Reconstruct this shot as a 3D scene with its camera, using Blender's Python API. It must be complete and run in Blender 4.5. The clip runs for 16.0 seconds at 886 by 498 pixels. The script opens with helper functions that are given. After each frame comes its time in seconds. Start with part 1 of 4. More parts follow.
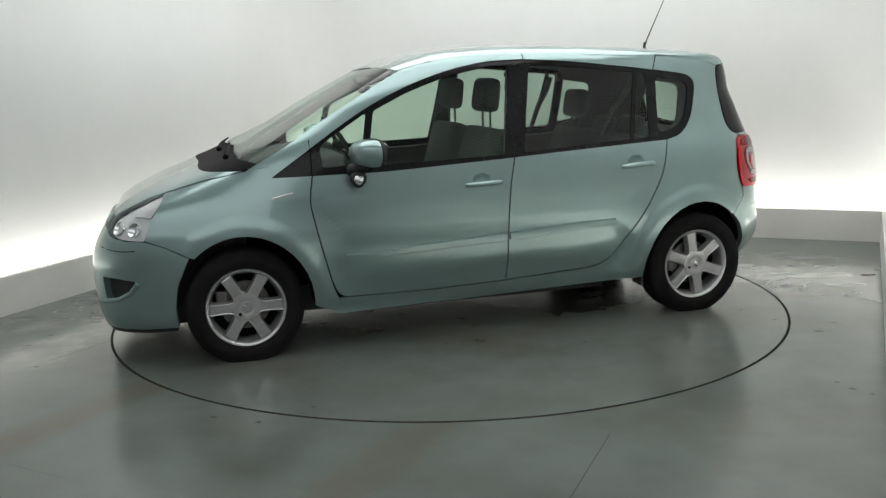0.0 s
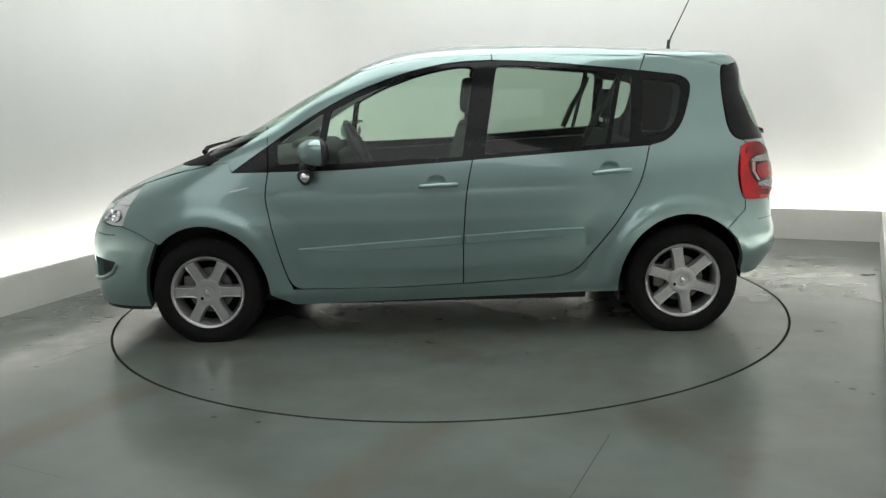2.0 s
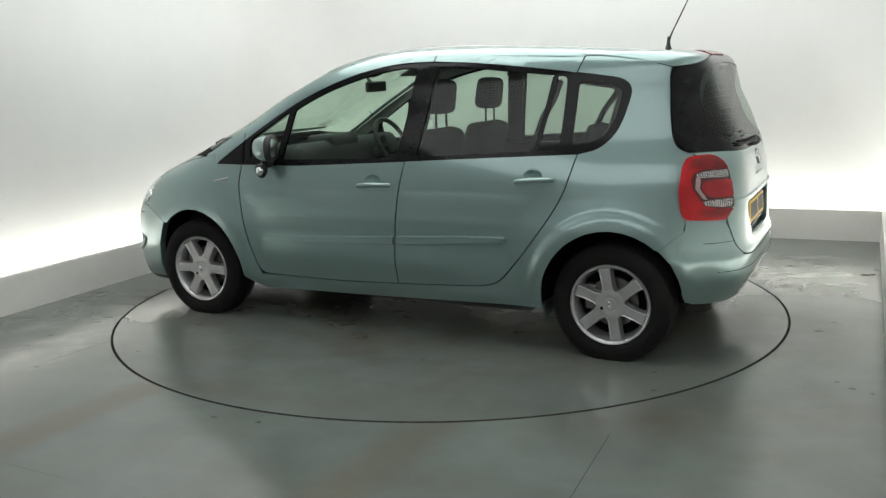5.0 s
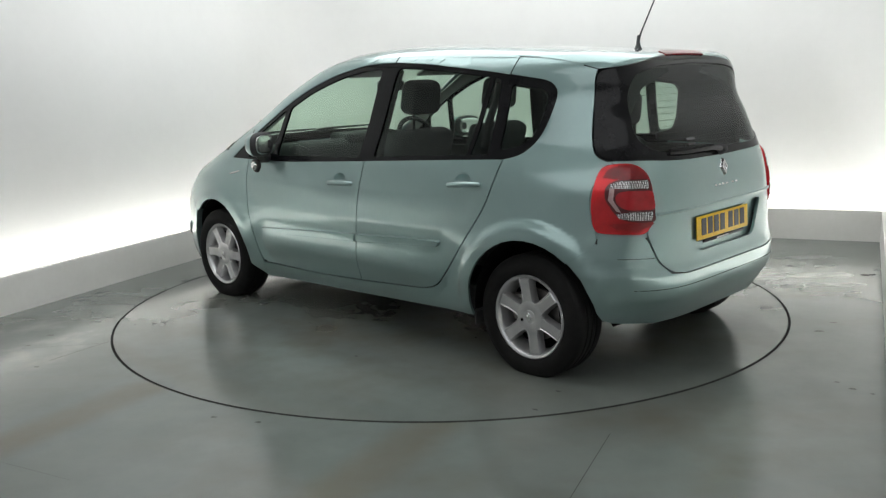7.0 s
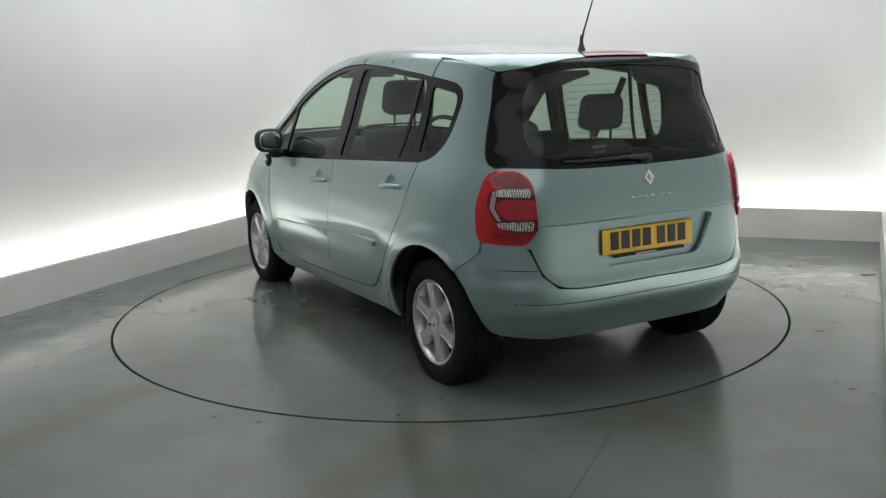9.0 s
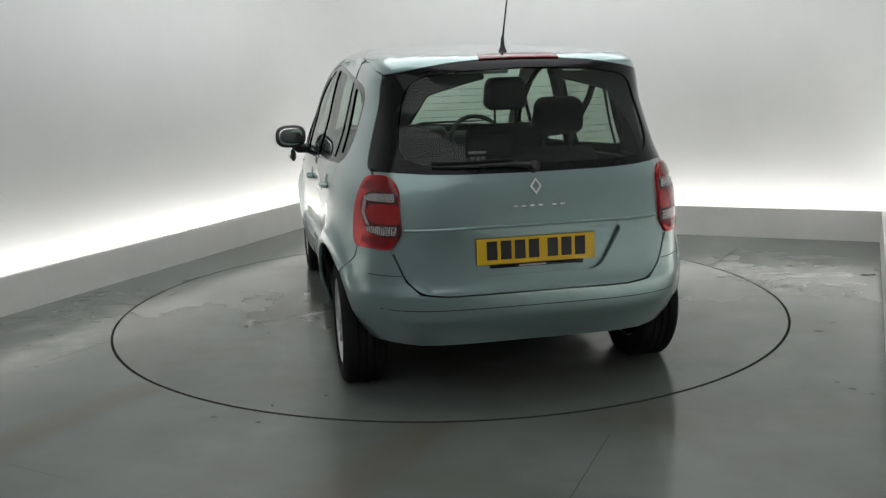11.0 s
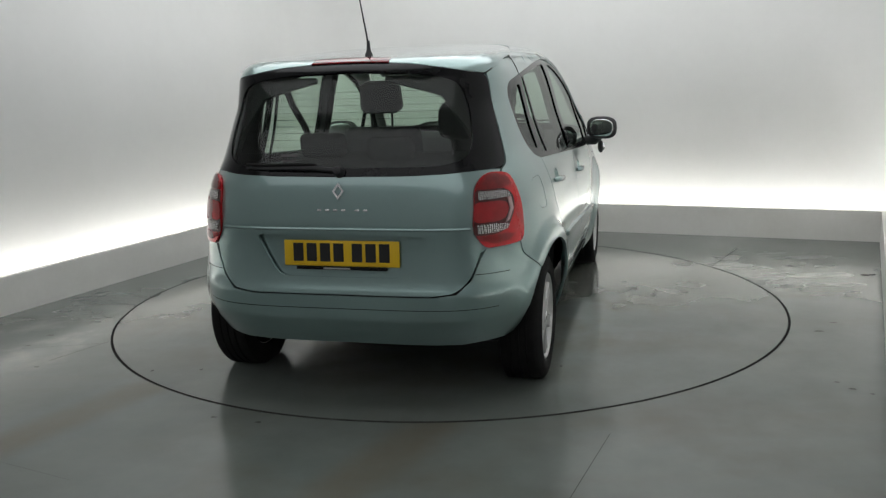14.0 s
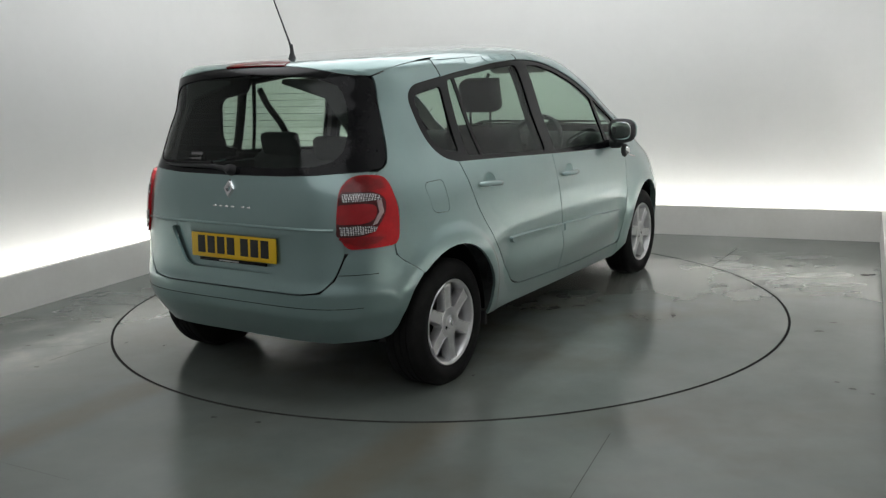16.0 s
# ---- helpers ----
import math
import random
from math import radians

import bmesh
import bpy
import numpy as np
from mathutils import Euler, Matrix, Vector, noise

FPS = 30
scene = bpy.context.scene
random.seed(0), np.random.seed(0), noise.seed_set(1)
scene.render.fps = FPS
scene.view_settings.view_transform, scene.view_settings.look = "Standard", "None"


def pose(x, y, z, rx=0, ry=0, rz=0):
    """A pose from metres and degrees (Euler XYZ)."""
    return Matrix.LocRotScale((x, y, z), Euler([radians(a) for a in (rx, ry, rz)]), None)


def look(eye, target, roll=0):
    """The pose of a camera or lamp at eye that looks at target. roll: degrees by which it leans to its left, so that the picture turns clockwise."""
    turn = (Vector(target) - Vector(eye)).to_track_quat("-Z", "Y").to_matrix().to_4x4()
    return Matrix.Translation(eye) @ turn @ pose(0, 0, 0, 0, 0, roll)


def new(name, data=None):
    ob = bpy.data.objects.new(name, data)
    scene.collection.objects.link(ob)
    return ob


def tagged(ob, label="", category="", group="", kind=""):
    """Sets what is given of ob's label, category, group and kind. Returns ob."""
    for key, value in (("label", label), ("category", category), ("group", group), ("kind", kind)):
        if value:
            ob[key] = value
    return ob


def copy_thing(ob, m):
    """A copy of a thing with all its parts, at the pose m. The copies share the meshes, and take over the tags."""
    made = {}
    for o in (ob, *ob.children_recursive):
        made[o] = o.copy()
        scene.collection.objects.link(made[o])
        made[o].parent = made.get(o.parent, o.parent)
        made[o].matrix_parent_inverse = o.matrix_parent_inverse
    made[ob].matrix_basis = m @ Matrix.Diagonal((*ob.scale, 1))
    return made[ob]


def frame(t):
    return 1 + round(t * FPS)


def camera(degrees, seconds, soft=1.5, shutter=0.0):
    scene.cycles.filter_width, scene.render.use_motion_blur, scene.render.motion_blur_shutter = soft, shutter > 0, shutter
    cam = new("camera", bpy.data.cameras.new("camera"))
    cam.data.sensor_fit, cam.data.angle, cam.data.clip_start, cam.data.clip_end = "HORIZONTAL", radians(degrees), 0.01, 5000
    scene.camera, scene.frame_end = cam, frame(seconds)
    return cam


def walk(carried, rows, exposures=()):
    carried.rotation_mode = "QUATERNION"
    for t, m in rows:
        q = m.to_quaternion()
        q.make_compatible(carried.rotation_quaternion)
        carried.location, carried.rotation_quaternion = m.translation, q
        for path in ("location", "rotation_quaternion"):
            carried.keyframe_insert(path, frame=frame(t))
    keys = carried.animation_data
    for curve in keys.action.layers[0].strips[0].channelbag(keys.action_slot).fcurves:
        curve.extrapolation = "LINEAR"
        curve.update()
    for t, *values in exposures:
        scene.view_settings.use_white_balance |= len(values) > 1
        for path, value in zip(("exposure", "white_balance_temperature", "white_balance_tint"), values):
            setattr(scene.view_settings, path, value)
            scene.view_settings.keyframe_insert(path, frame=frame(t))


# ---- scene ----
cam = camera(52.76, 16.0, soft=1.3)
EYE = (0.0, -5.508, 1.418)
AIM = (-0.00512, -4.52692, 1.22446)
walk(cam, [(0, look(EYE, AIM, -1.735)), (16, look(EYE, AIM, -1.735))],
     exposures=[(0, 0.1, 6500, 10), (1.5, 0.18, 6550, 9), (3.5, 0.25, 6600, 8), (7, 0.27, 6450, 11), (9, 0.0, 6420, 12), (12.5, -0.22, 6450, 12), (14.5, -0.2, 6450, 12), (16, -0.12, 6450, 12)])

# ---- light ----
world = bpy.data.worlds.new("world")
scene.world = world
world.use_nodes = True
world.node_tree.nodes["Background"].inputs[0].default_value = (0.8, 0.85, 0.9, 1)
world.node_tree.nodes["Background"].inputs[1].default_value = 0.05


# ---- materials ----
def material(name, color, rough=0.5, metal=0.0, coat=0.0, emit=0.0, spec=0.5):
    m = bpy.data.materials.new(name)
    m.use_nodes = True
    b = m.node_tree.nodes["Principled BSDF"]
    b.inputs["Base Color"].default_value = (*color, 1)
    b.inputs["Roughness"].default_value = rough
    b.inputs["Metallic"].default_value = metal
    b.inputs["Coat Weight"].default_value = coat
    b.inputs["Coat Roughness"].default_value = 0.04
    b.inputs["Specular IOR Level"].default_value = spec
    if emit:
        b.inputs["Emission Color"].default_value = (*color, 1)
        b.inputs["Emission Strength"].default_value = emit
    return m


def add(m, kind, **values):
    n = m.node_tree.nodes.new(kind)
    for key, v in values.items():
        n.inputs[key.replace("_", " ")].default_value = v
    return n


def link(m, a, out, b, inp):
    m.node_tree.links.new(a.outputs[out], b.inputs[inp])


def vary(m, scale, low, high, detail=6.0, bump=0.0, bump_scale=200.0, rough=None):
    """Two scales of variation in colour (between low and high), fine relief, and optional roughness range."""
    b = m.node_tree.nodes["Principled BSDF"]
    co = add(m, "ShaderNodeTexCoord")
    n1 = add(m, "ShaderNodeTexNoise", Scale=scale, Detail=detail, Roughness=0.6)
    n2 = add(m, "ShaderNodeTexNoise", Scale=scale * 14, Detail=4.0)
    link(m, co, "Object", n1, "Vector")
    link(m, co, "Object", n2, "Vector")
    mx = add(m, "ShaderNodeMath")
    mx.operation = "MULTIPLY_ADD"
    mx.inputs[1].default_value = 0.3
    link(m, n2, "Fac", mx, 0)
    link(m, n1, "Fac", mx, 2)
    r = add(m, "ShaderNodeValToRGB")
    r.color_ramp.elements[0].position, r.color_ramp.elements[1].position = 0.35, 0.95
    r.color_ramp.elements[0].color, r.color_ramp.elements[1].color = (*low, 1), (*high, 1)
    link(m, mx, 0, r, 0)
    link(m, r, 0, b, "Base Color")
    if rough:
        rr = add(m, "ShaderNodeMapRange")
        rr.inputs[1].default_value, rr.inputs[2].default_value = 0.4, 0.9
        rr.inputs[3].default_value, rr.inputs[4].default_value = rough
        link(m, mx, 0, rr, 0)
        link(m, rr, 0, b, "Roughness")
    if bump:
        n3 = add(m, "ShaderNodeTexNoise", Scale=bump_scale, Detail=3.0)
        link(m, co, "Object", n3, "Vector")
        bp = add(m, "ShaderNodeBump", Strength=bump, Distance=0.002)
        link(m, n3, "Fac", bp, "Height")
        link(m, bp, 0, b, "Normal")
    return m


def glass(name, tint):
    """A thin pane: straight-through tint with the sheen of its surface."""
    m = bpy.data.materials.new(name)
    m.use_nodes = True
    t = m.node_tree
    t.nodes.remove(t.nodes["Principled BSDF"])
    out = t.nodes["Material Output"]
    tr, gl = add(m, "ShaderNodeBsdfTransparent"), add(m, "ShaderNodeBsdfGlossy", Roughness=0.02)
    tr.inputs[0].default_value = (*tint, 1)
    lw, mx = add(m, "ShaderNodeLayerWeight", Blend=0.5), add(m, "ShaderNodeMixShader")
    pw, ma = add(m, "ShaderNodeMath"), add(m, "ShaderNodeMath")
    pw.operation, pw.inputs[1].default_value = "POWER", 5.0
    ma.operation, ma.inputs[1].default_value, ma.inputs[2].default_value = "MULTIPLY_ADD", 0.85, 0.042
    link(m, lw, "Facing", pw, 0)
    link(m, pw, 0, ma, 0)
    link(m, ma, 0, mx, 0)
    link(m, tr, 0, mx, 1)
    link(m, gl, 0, mx, 2)
    link(m, mx, 0, out, 0)
    return m


def cells(name):
    """A smoky lens over rows of small bright reflector cells."""
    m = material(name, (0.1, 0.09, 0.09), 0.15, 0.2, 0.6)
    co = add(m, "ShaderNodeTexCoord")
    vo = add(m, "ShaderNodeTexVoronoi", Scale=135.0, Randomness=0.25)
    r = add(m, "ShaderNodeValToRGB")
    r.color_ramp.elements[0].position, r.color_ramp.elements[1].position = 0.30, 0.58
    r.color_ramp.elements[0].color, r.color_ramp.elements[1].color = (0.78, 0.74, 0.74, 1), (0.035, 0.025, 0.026, 1)
    link(m, co, "Object", vo, "Vector")
    link(m, vo, "Distance", r, 0)
    link(m, r, 0, m.node_tree.nodes["Principled BSDF"], "Base Color")
    return m


PAINT = vary(material("car_paint", (0.2, 0.3, 0.3), 0.28, 0.68, 1.0), 3.0, (0.238, 0.342, 0.332), (0.258, 0.367, 0.356), bump=0.0)
PAINT.node_tree.nodes["Principled BSDF"].inputs["Coat IOR"].default_value = 1.6
PAINT.node_tree.nodes["Principled BSDF"].inputs["Coat Roughness"].default_value = 0.03
BLACK = vary(material("black_trim", (0.006, 0.006, 0.007), 0.12, 0, 0.0, spec=0.24), 6, (0.005, 0.005, 0.006), (0.008, 0.008, 0.009))
SILVER = vary(material("lamp_silver", (0.9, 0.9, 0.9), 0.22, 0.4, 0.5), 40, (0.82, 0.81, 0.81), (0.95, 0.95, 0.95), bump=0.15, bump_scale=120)
DEEPRED = vary(material("deep_red_lens", (0.14, 0.004, 0.006), 0.12, 0, 0.15), 30, (0.11, 0.002, 0.003), (0.24, 0.004, 0.006))
SMOKERED = vary(material("smoky_red_lens", (0.06, 0.006, 0.007), 0.12, 0, 0.4), 30, (0.045, 0.004, 0.005), (0.085, 0.008, 0.009))
BRIGHTRED = vary(material("bright_red_lens", (0.4, 0.005, 0.008), 0.15, 0.1, 0.6), 25, (0.26, 0.003, 0.006), (0.42, 0.006, 0.012))
PLASTIC = vary(material("dark_plastic", (0.02, 0.02, 0.02), 0.6), 20, (0.014, 0.014, 0.015), (0.03, 0.03, 0.032), bump=0.2, bump_scale=600)
RUBBER = vary(material("rubber", (0.008, 0.008, 0.008), 0.8, spec=0.2), 12, (0.005, 0.005, 0.005), (0.014, 0.0135, 0.013), bump=0.3, bump_scale=300)
ALLOY = vary(material("alloy", (0.6, 0.6, 0.62), 0.30, 0.75, 0.4), 14, (0.46, 0.46, 0.47), (0.60, 0.60, 0.60))
CHROME = material("chrome", (0.88, 0.88, 0.89), 0.16, 1.0)
GLASS = glass("window_glass", (0.72, 0.84, 0.755))
TINT = glass("tinted_glass", (0.62, 0.72, 0.65))
CLEAR = glass("clear_plastic", (0.93, 0.95, 0.96))
FABRIC = vary(material("seat_fabric", (0.04, 0.042, 0.045), 0.9), 30, (0.045, 0.047, 0.050), (0.075, 0.077, 0.08), bump=0.5, bump_scale=500)
TRIM = vary(material("interior_trim", (0.04, 0.04, 0.042), 0.75), 18, (0.018, 0.019, 0.020), (0.036, 0.036, 0.038), bump=0.3, bump_scale=400)
LINER = vary(material("headliner", (0.4, 0.4, 0.39), 0.9), 18, (0.30, 0.30, 0.29), (0.38, 0.38, 0.37))
RED = vary(material("red_lens", (0.5, 0.006, 0.010), 0.22, 0.6, 0.8), 9, (0.40, 0.004, 0.008), (0.74, 0.008, 0.014), bump=0.25, bump_scale=140)
LENS = vary(material("clear_lens", (0.8, 0.78, 0.78), 0.2, 0.15, 1.0), 60, (0.62, 0.59, 0.59), (0.90, 0.89, 0.89))
SMOKE = cells("ribbed_lens")
PINK = vary(material("pink_lens", (0.5, 0.35, 0.35), 0.2, 0.2, 0.5), 90, (0.36, 0.20, 0.20), (0.52, 0.38, 0.38))
YELLOW = vary(material("yellow_plate", (0.75, 0.48, 0.02), 0.35), 8, (0.72, 0.44, 0.012), (0.80, 0.52, 0.02))
INK = material("plate_ink", (0.012, 0.012, 0.014), 0.4)
STEEL = vary(material("brake_steel", (0.2, 0.19, 0.18), 0.45, 0.9), 20, (0.13, 0.12, 0.11), (0.3, 0.29, 0.28))
WALL = vary(material("white_wall", (0.8, 0.8, 0.78), 0.75), 1.2, (0.77, 0.77, 0.75), (0.82, 0.82, 0.80), bump=0.05, bump_scale=90)
# grey of the added unseen walls, set by how much light they bounce
DARK = vary(material("unseen_wall_grey", (0.5, 0.5, 0.5), 0.8), 1.5, (0.50, 0.50, 0.49), (0.58, 0.58, 0.57))
PLINTH = vary(material("plinth_paint", (0.7, 0.69, 0.65), 0.55), 2.0, (0.60, 0.59, 0.55), (0.70, 0.69, 0.66), bump=0.05)
LED = material("led_strip", (1.0, 1.0, 0.98), 0.5, emit=9.6)
# dim glow of the added fill box over the near side
FILL = material("near_fill_glow", (0.975, 0.995, 1.0), 0.5, emit=0.85)
PANEL = material("ceiling_light_diffuser", (0.975, 0.995, 1.0), 0.5, emit=1.85)
def floor_material():
    """Grey floor paint: broad smears, faint brown tyre tracks, a satin sheen."""
    m = material("floor_paint", (0.13, 0.14, 0.13), 0.3)
    bs = m.node_tree.nodes["Principled BSDF"]
    co = add(m, "ShaderNodeTexCoord")
    n1 = add(m, "ShaderNodeTexNoise", Scale=0.9, Detail=9.0, Roughness=0.66)
    n2 = add(m, "ShaderNodeTexNoise", Scale=1.7, Detail=2.0, Roughness=0.5)
    mp = add(m, "ShaderNodeMapping")
    mp.inputs["Rotation"].default_value[2] = radians(-58)
    mp.inputs["Scale"].default_value = (0.25, 1.6, 1.0)
    n3 = add(m, "ShaderNodeTexNoise", Scale=0.9, Detail=4.0, Roughness=0.6)
    for n in (n1, n2, mp):
        link(m, co, "Object", n, "Vector")
    link(m, mp, 0, n3, "Vector")
    r1, r3 = add(m, "ShaderNodeValToRGB"), add(m, "ShaderNodeValToRGB")
    r1.color_ramp.elements[0].position, r1.color_ramp.elements[1].position = 0.3, 0.75
    r1.color_ramp.elements[0].color, r1.color_ramp.elements[1].color = (0.108, 0.122, 0.112, 1), (0.158, 0.174, 0.162, 1)
    r3.color_ramp.elements[0].position, r3.color_ramp.elements[1].position = 0.52, 0.72
    r3.color_ramp.elements[0].color, r3.color_ramp.elements[1].color = (0, 0, 0, 1), (0.30, 0.30, 0.30, 1)
    link(m, n1, "Fac", r1, 0)
    link(m, n3, "Fac", r3, 0)
    mx = add(m, "ShaderNodeMix")
    mx.data_type = "RGBA"
    mx.inputs[6].default_value = (0.1, 0.1, 0.1, 1)
    m.node_tree.links.new(r3.outputs[0], mx.inputs["Factor"])
    m.node_tree.links.new(r1.outputs[0], mx.inputs[6])
    mx.inputs[7].default_value = (0.115, 0.098, 0.070, 1)
    m.node_tree.links.new(mx.outputs[2], bs.inputs["Base Color"])
    rr = add(m, "ShaderNodeMapRange")
    rr.inputs[1].default_value, rr.inputs[2].default_value, rr.inputs[3].default_value, rr.inputs[4].default_value = 0.3, 0.7, 0.11, 0.24
    link(m, n2, "Fac", rr, 0)
    link(m, rr, 0, bs, "Roughness")
    bs.inputs["Specular IOR Level"].default_value = 0.6
    return m


FLOOR = floor_material()


def tracked_floor():
    """The same paint with the two brown tracks along which cars drive onto the turntable."""
    m = FLOOR.copy()
    m.name = "floor_paint_tracked"
    t = m.node_tree
    bs = t.nodes["Principled BSDF"]
    base = bs.inputs["Base Color"].links[0].from_socket
    co = add(m, "ShaderNodeTexCoord")
    wob = add(m, "ShaderNodeTexNoise", Scale=2.2, Detail=5.0, Roughness=0.65)
    link(m, co, "Object", wob, "Vector")
    dots = []
    for axis in ((-0.866, 0.5, 0.0), (0.5, 0.866, 0.0)):
        d = add(m, "ShaderNodeVectorMath")
        d.operation = "DOT_PRODUCT"
        d.inputs[1].default_value = axis
        link(m, co, "Object", d, 0)
        dots.append(d)
    total = None
    for centre in (0.505, -0.955):
        s1, s2, s3 = add(m, "ShaderNodeMath"), add(m, "ShaderNodeMath"), add(m, "ShaderNodeMapRange")
        s1.operation, s1.inputs[1].default_value = "SUBTRACT", centre
        s2.operation = "ABSOLUTE"
        s3.interpolation_type = "SMOOTHSTEP"
        s3.inputs[1].default_value, s3.inputs[2].default_value, s3.inputs[3].default_value, s3.inputs[4].default_value = 0.03, 0.19, 1.0, 0.0
        t.links.new(dots[0].outputs["Value"], s1.inputs[0])
        link(m, s1, 0, s2, 0)
        link(m, s2, 0, s3, 0)
        if total:
            ad = add(m, "ShaderNodeMath")
            link(m, total, 0, ad, 0)
            link(m, s3, 0, ad, 1)
            total = ad
        else:
            total = s3
    end = add(m, "ShaderNodeMapRange")
    end.inputs[1].default_value, end.inputs[2].default_value, end.inputs[3].default_value, end.inputs[4].default_value = -0.9, 0.2, 1.0, 0.0
    t.links.new(dots[1].outputs["Value"], end.inputs[0])
    k1, k2, k3 = add(m, "ShaderNodeMath"), add(m, "ShaderNodeMath"), add(m, "ShaderNodeMath")
    for k in (k1, k2, k3):
        k.operation = "MULTIPLY"
    link(m, total, 0, k1, 0)
    link(m, end, 0, k1, 1)
    link(m, k1, 0, k2, 0)
    link(m, wob, "Fac", k2, 1)
    link(m, k2, 0, k3, 0)
    k3.inputs[1].default_value = 0.95
    mx = add(m, "ShaderNodeMix")
    mx.data_type = "RGBA"
    t.links.new(k3.outputs[0], mx.inputs["Factor"])
    t.links.new(base, mx.inputs[6])
    mx.inputs[7].default_value = (0.118, 0.098, 0.066, 1)
    t.links.new(mx.outputs[2], bs.inputs["Base Color"])
    return m


FLOOR_OUT = tracked_floor()
def worn(m, centre, radius, colour, amount, scale, low, high, stretch=(1, 1, 1)):
    """Lays a ragged stain or a scraped patch of the given colour over the paint."""
    t = m.node_tree
    bs = t.nodes["Principled BSDF"]
    base = bs.inputs["Base Color"].links[0].from_socket
    co, mp = add(m, "ShaderNodeTexCoord"), add(m, "ShaderNodeMapping")
    mp.inputs["Scale"].default_value = stretch
    n = add(m, "ShaderNodeTexNoise", Scale=scale, Detail=4.0, Roughness=0.55)
    link(m, co, "Object", mp, "Vector")
    link(m, mp, 0, n, "Vector")
    d = add(m, "ShaderNodeVectorMath")
    d.operation = "DISTANCE"
    d.inputs[1].default_value = (*centre, 0)
    link(m, co, "Object", d, 0)
    far, cut, mul, mx = add(m, "ShaderNodeMapRange"), add(m, "ShaderNodeMapRange"), add(m, "ShaderNodeMath"), add(m, "ShaderNodeMix")
    far.interpolation_type = "SMOOTHSTEP"
    for k, v in enumerate((radius * 0.35, radius, amount, 0.0)):
        far.inputs[k + 1].default_value = v
    for k, v in enumerate((low, high, 0.0, 1.0)):
        cut.inputs[k + 1].default_value = v
    t.links.new(d.outputs["Value"], far.inputs[0])
    link(m, n, "Fac", cut, 0)
    mul.operation = "MULTIPLY"
    link(m, far, 0, mul, 0)
    link(m, cut, 0, mul, 1)
    mx.data_type = "RGBA"
    t.links.new(mul.outputs[0], mx.inputs["Factor"])
    t.links.new(base, mx.inputs[6])
    mx.inputs[7].default_value = (*colour, 1)
    t.links.new(mx.outputs[2], bs.inputs["Base Color"])


# brown dirt on the turntable, scraped pale patches round it
worn(FLOOR, (0.0, 0.0), 2.3, (0.085, 0.070, 0.048), 0.75, 1.6, 0.42, 0.66)
worn(FLOOR_OUT, (2.4, 0.62), 0.95, (0.28, 0.29, 0.27), 0.6, 4.5, 0.50, 0.66, (0.6, 1.5, 1))
worn(FLOOR_OUT, (-2.3, -0.6), 0.9, (0.22, 0.23, 0.21), 0.7, 3.5, 0.50, 0.70)
worn(FLOOR_OUT, (0.2, -2.6), 2.2, (0.10, 0.088, 0.066), 0.5, 1.3, 0.46, 0.70)
STICKER = vary(material("faded_sticker", (0.12, 0.12, 0.12), 0.7), 60, (0.06, 0.06, 0.06), (0.17, 0.17, 0.17))
MARK = vary(material("scuff", (0.05, 0.05, 0.05), 0.9, spec=0.05), 20, (0.03, 0.03, 0.03), (0.07, 0.07, 0.065))
GAP = material("gap_black", (0.006, 0.006, 0.006), 0.9, spec=0.1)


# ---- mesh helpers ----
def ob_from(name, verts, faces, mat, parent=None, label="", smooth=False, normals=None):
    me = bpy.data.meshes.new(name)
    me.from_pydata([tuple(v) for v in verts], [], faces)
    me.materials.append(mat)
    if smooth:
        me.polygons.foreach_set("use_smooth", [True] * len(me.polygons))
    if normals is not None:
        me.normals_split_custom_set_from_vertices([tuple(n) for n in normals])
    ob = new(name, me)
    ob.parent = parent
    if label:
        tagged(ob, label)
    return ob


def part(name, bm, mat, parent=None, label="", smooth=True, angle=40):
    """Links a bmesh as one mesh object under a thing or a part."""
    me = bpy.data.meshes.new(name)
    bmesh.ops.recalc_face_normals(bm, faces=bm.faces)
    for f in bm.faces:
        f.smooth = smooth
    for e in bm.edges:
        if len(e.link_faces) == 2 and e.calc_face_angle(0) > radians(angle):
            e.smooth = False
    bm.to_mesh(me)
    bm.free()
    me.materials.append(mat)
    ob = new(name, me)
    ob.parent = parent
    if label:
        tagged(ob, label)
    return ob


def add_box(bm, size, m=Matrix(), bevel=0.0, seg=2):
    r = bmesh.ops.create_cube(bm, size=1.0, matrix=m @ Matrix.Diagonal((*size, 1)))
    if bevel:
        es = list({e for v in r["verts"] for e in v.link_edges})
        bmesh.ops.bevel(bm, geom=es, offset=bevel, segments=seg, affect="EDGES", profile=0.6)


def box(size, m=Matrix(), bevel=0.0, seg=2):
    bm = bmesh.new()
    add_box(bm, size, m, bevel, seg)
    return bm


def lathe(profile, steps, m=Matrix(), closed=False):
    """Turns (radius, height) pairs about the z axis."""
    bm = bmesh.new()
    rings = []
    for r, h in profile:
        rings.append([bm.verts.new(m @ Vector((r * math.cos(2 * math.pi * k / steps), r * math.sin(2 * math.pi * k / steps), h))) for k in range(steps)])
    pairs = list(zip(rings, rings[1:])) + ([(rings[-1], rings[0])] if closed else [])
    for a, b in pairs:
        for k in range(steps):
            bm.faces.new((a[k], a[(k + 1) % steps], b[(k + 1) % steps], b[k]))
    return bm


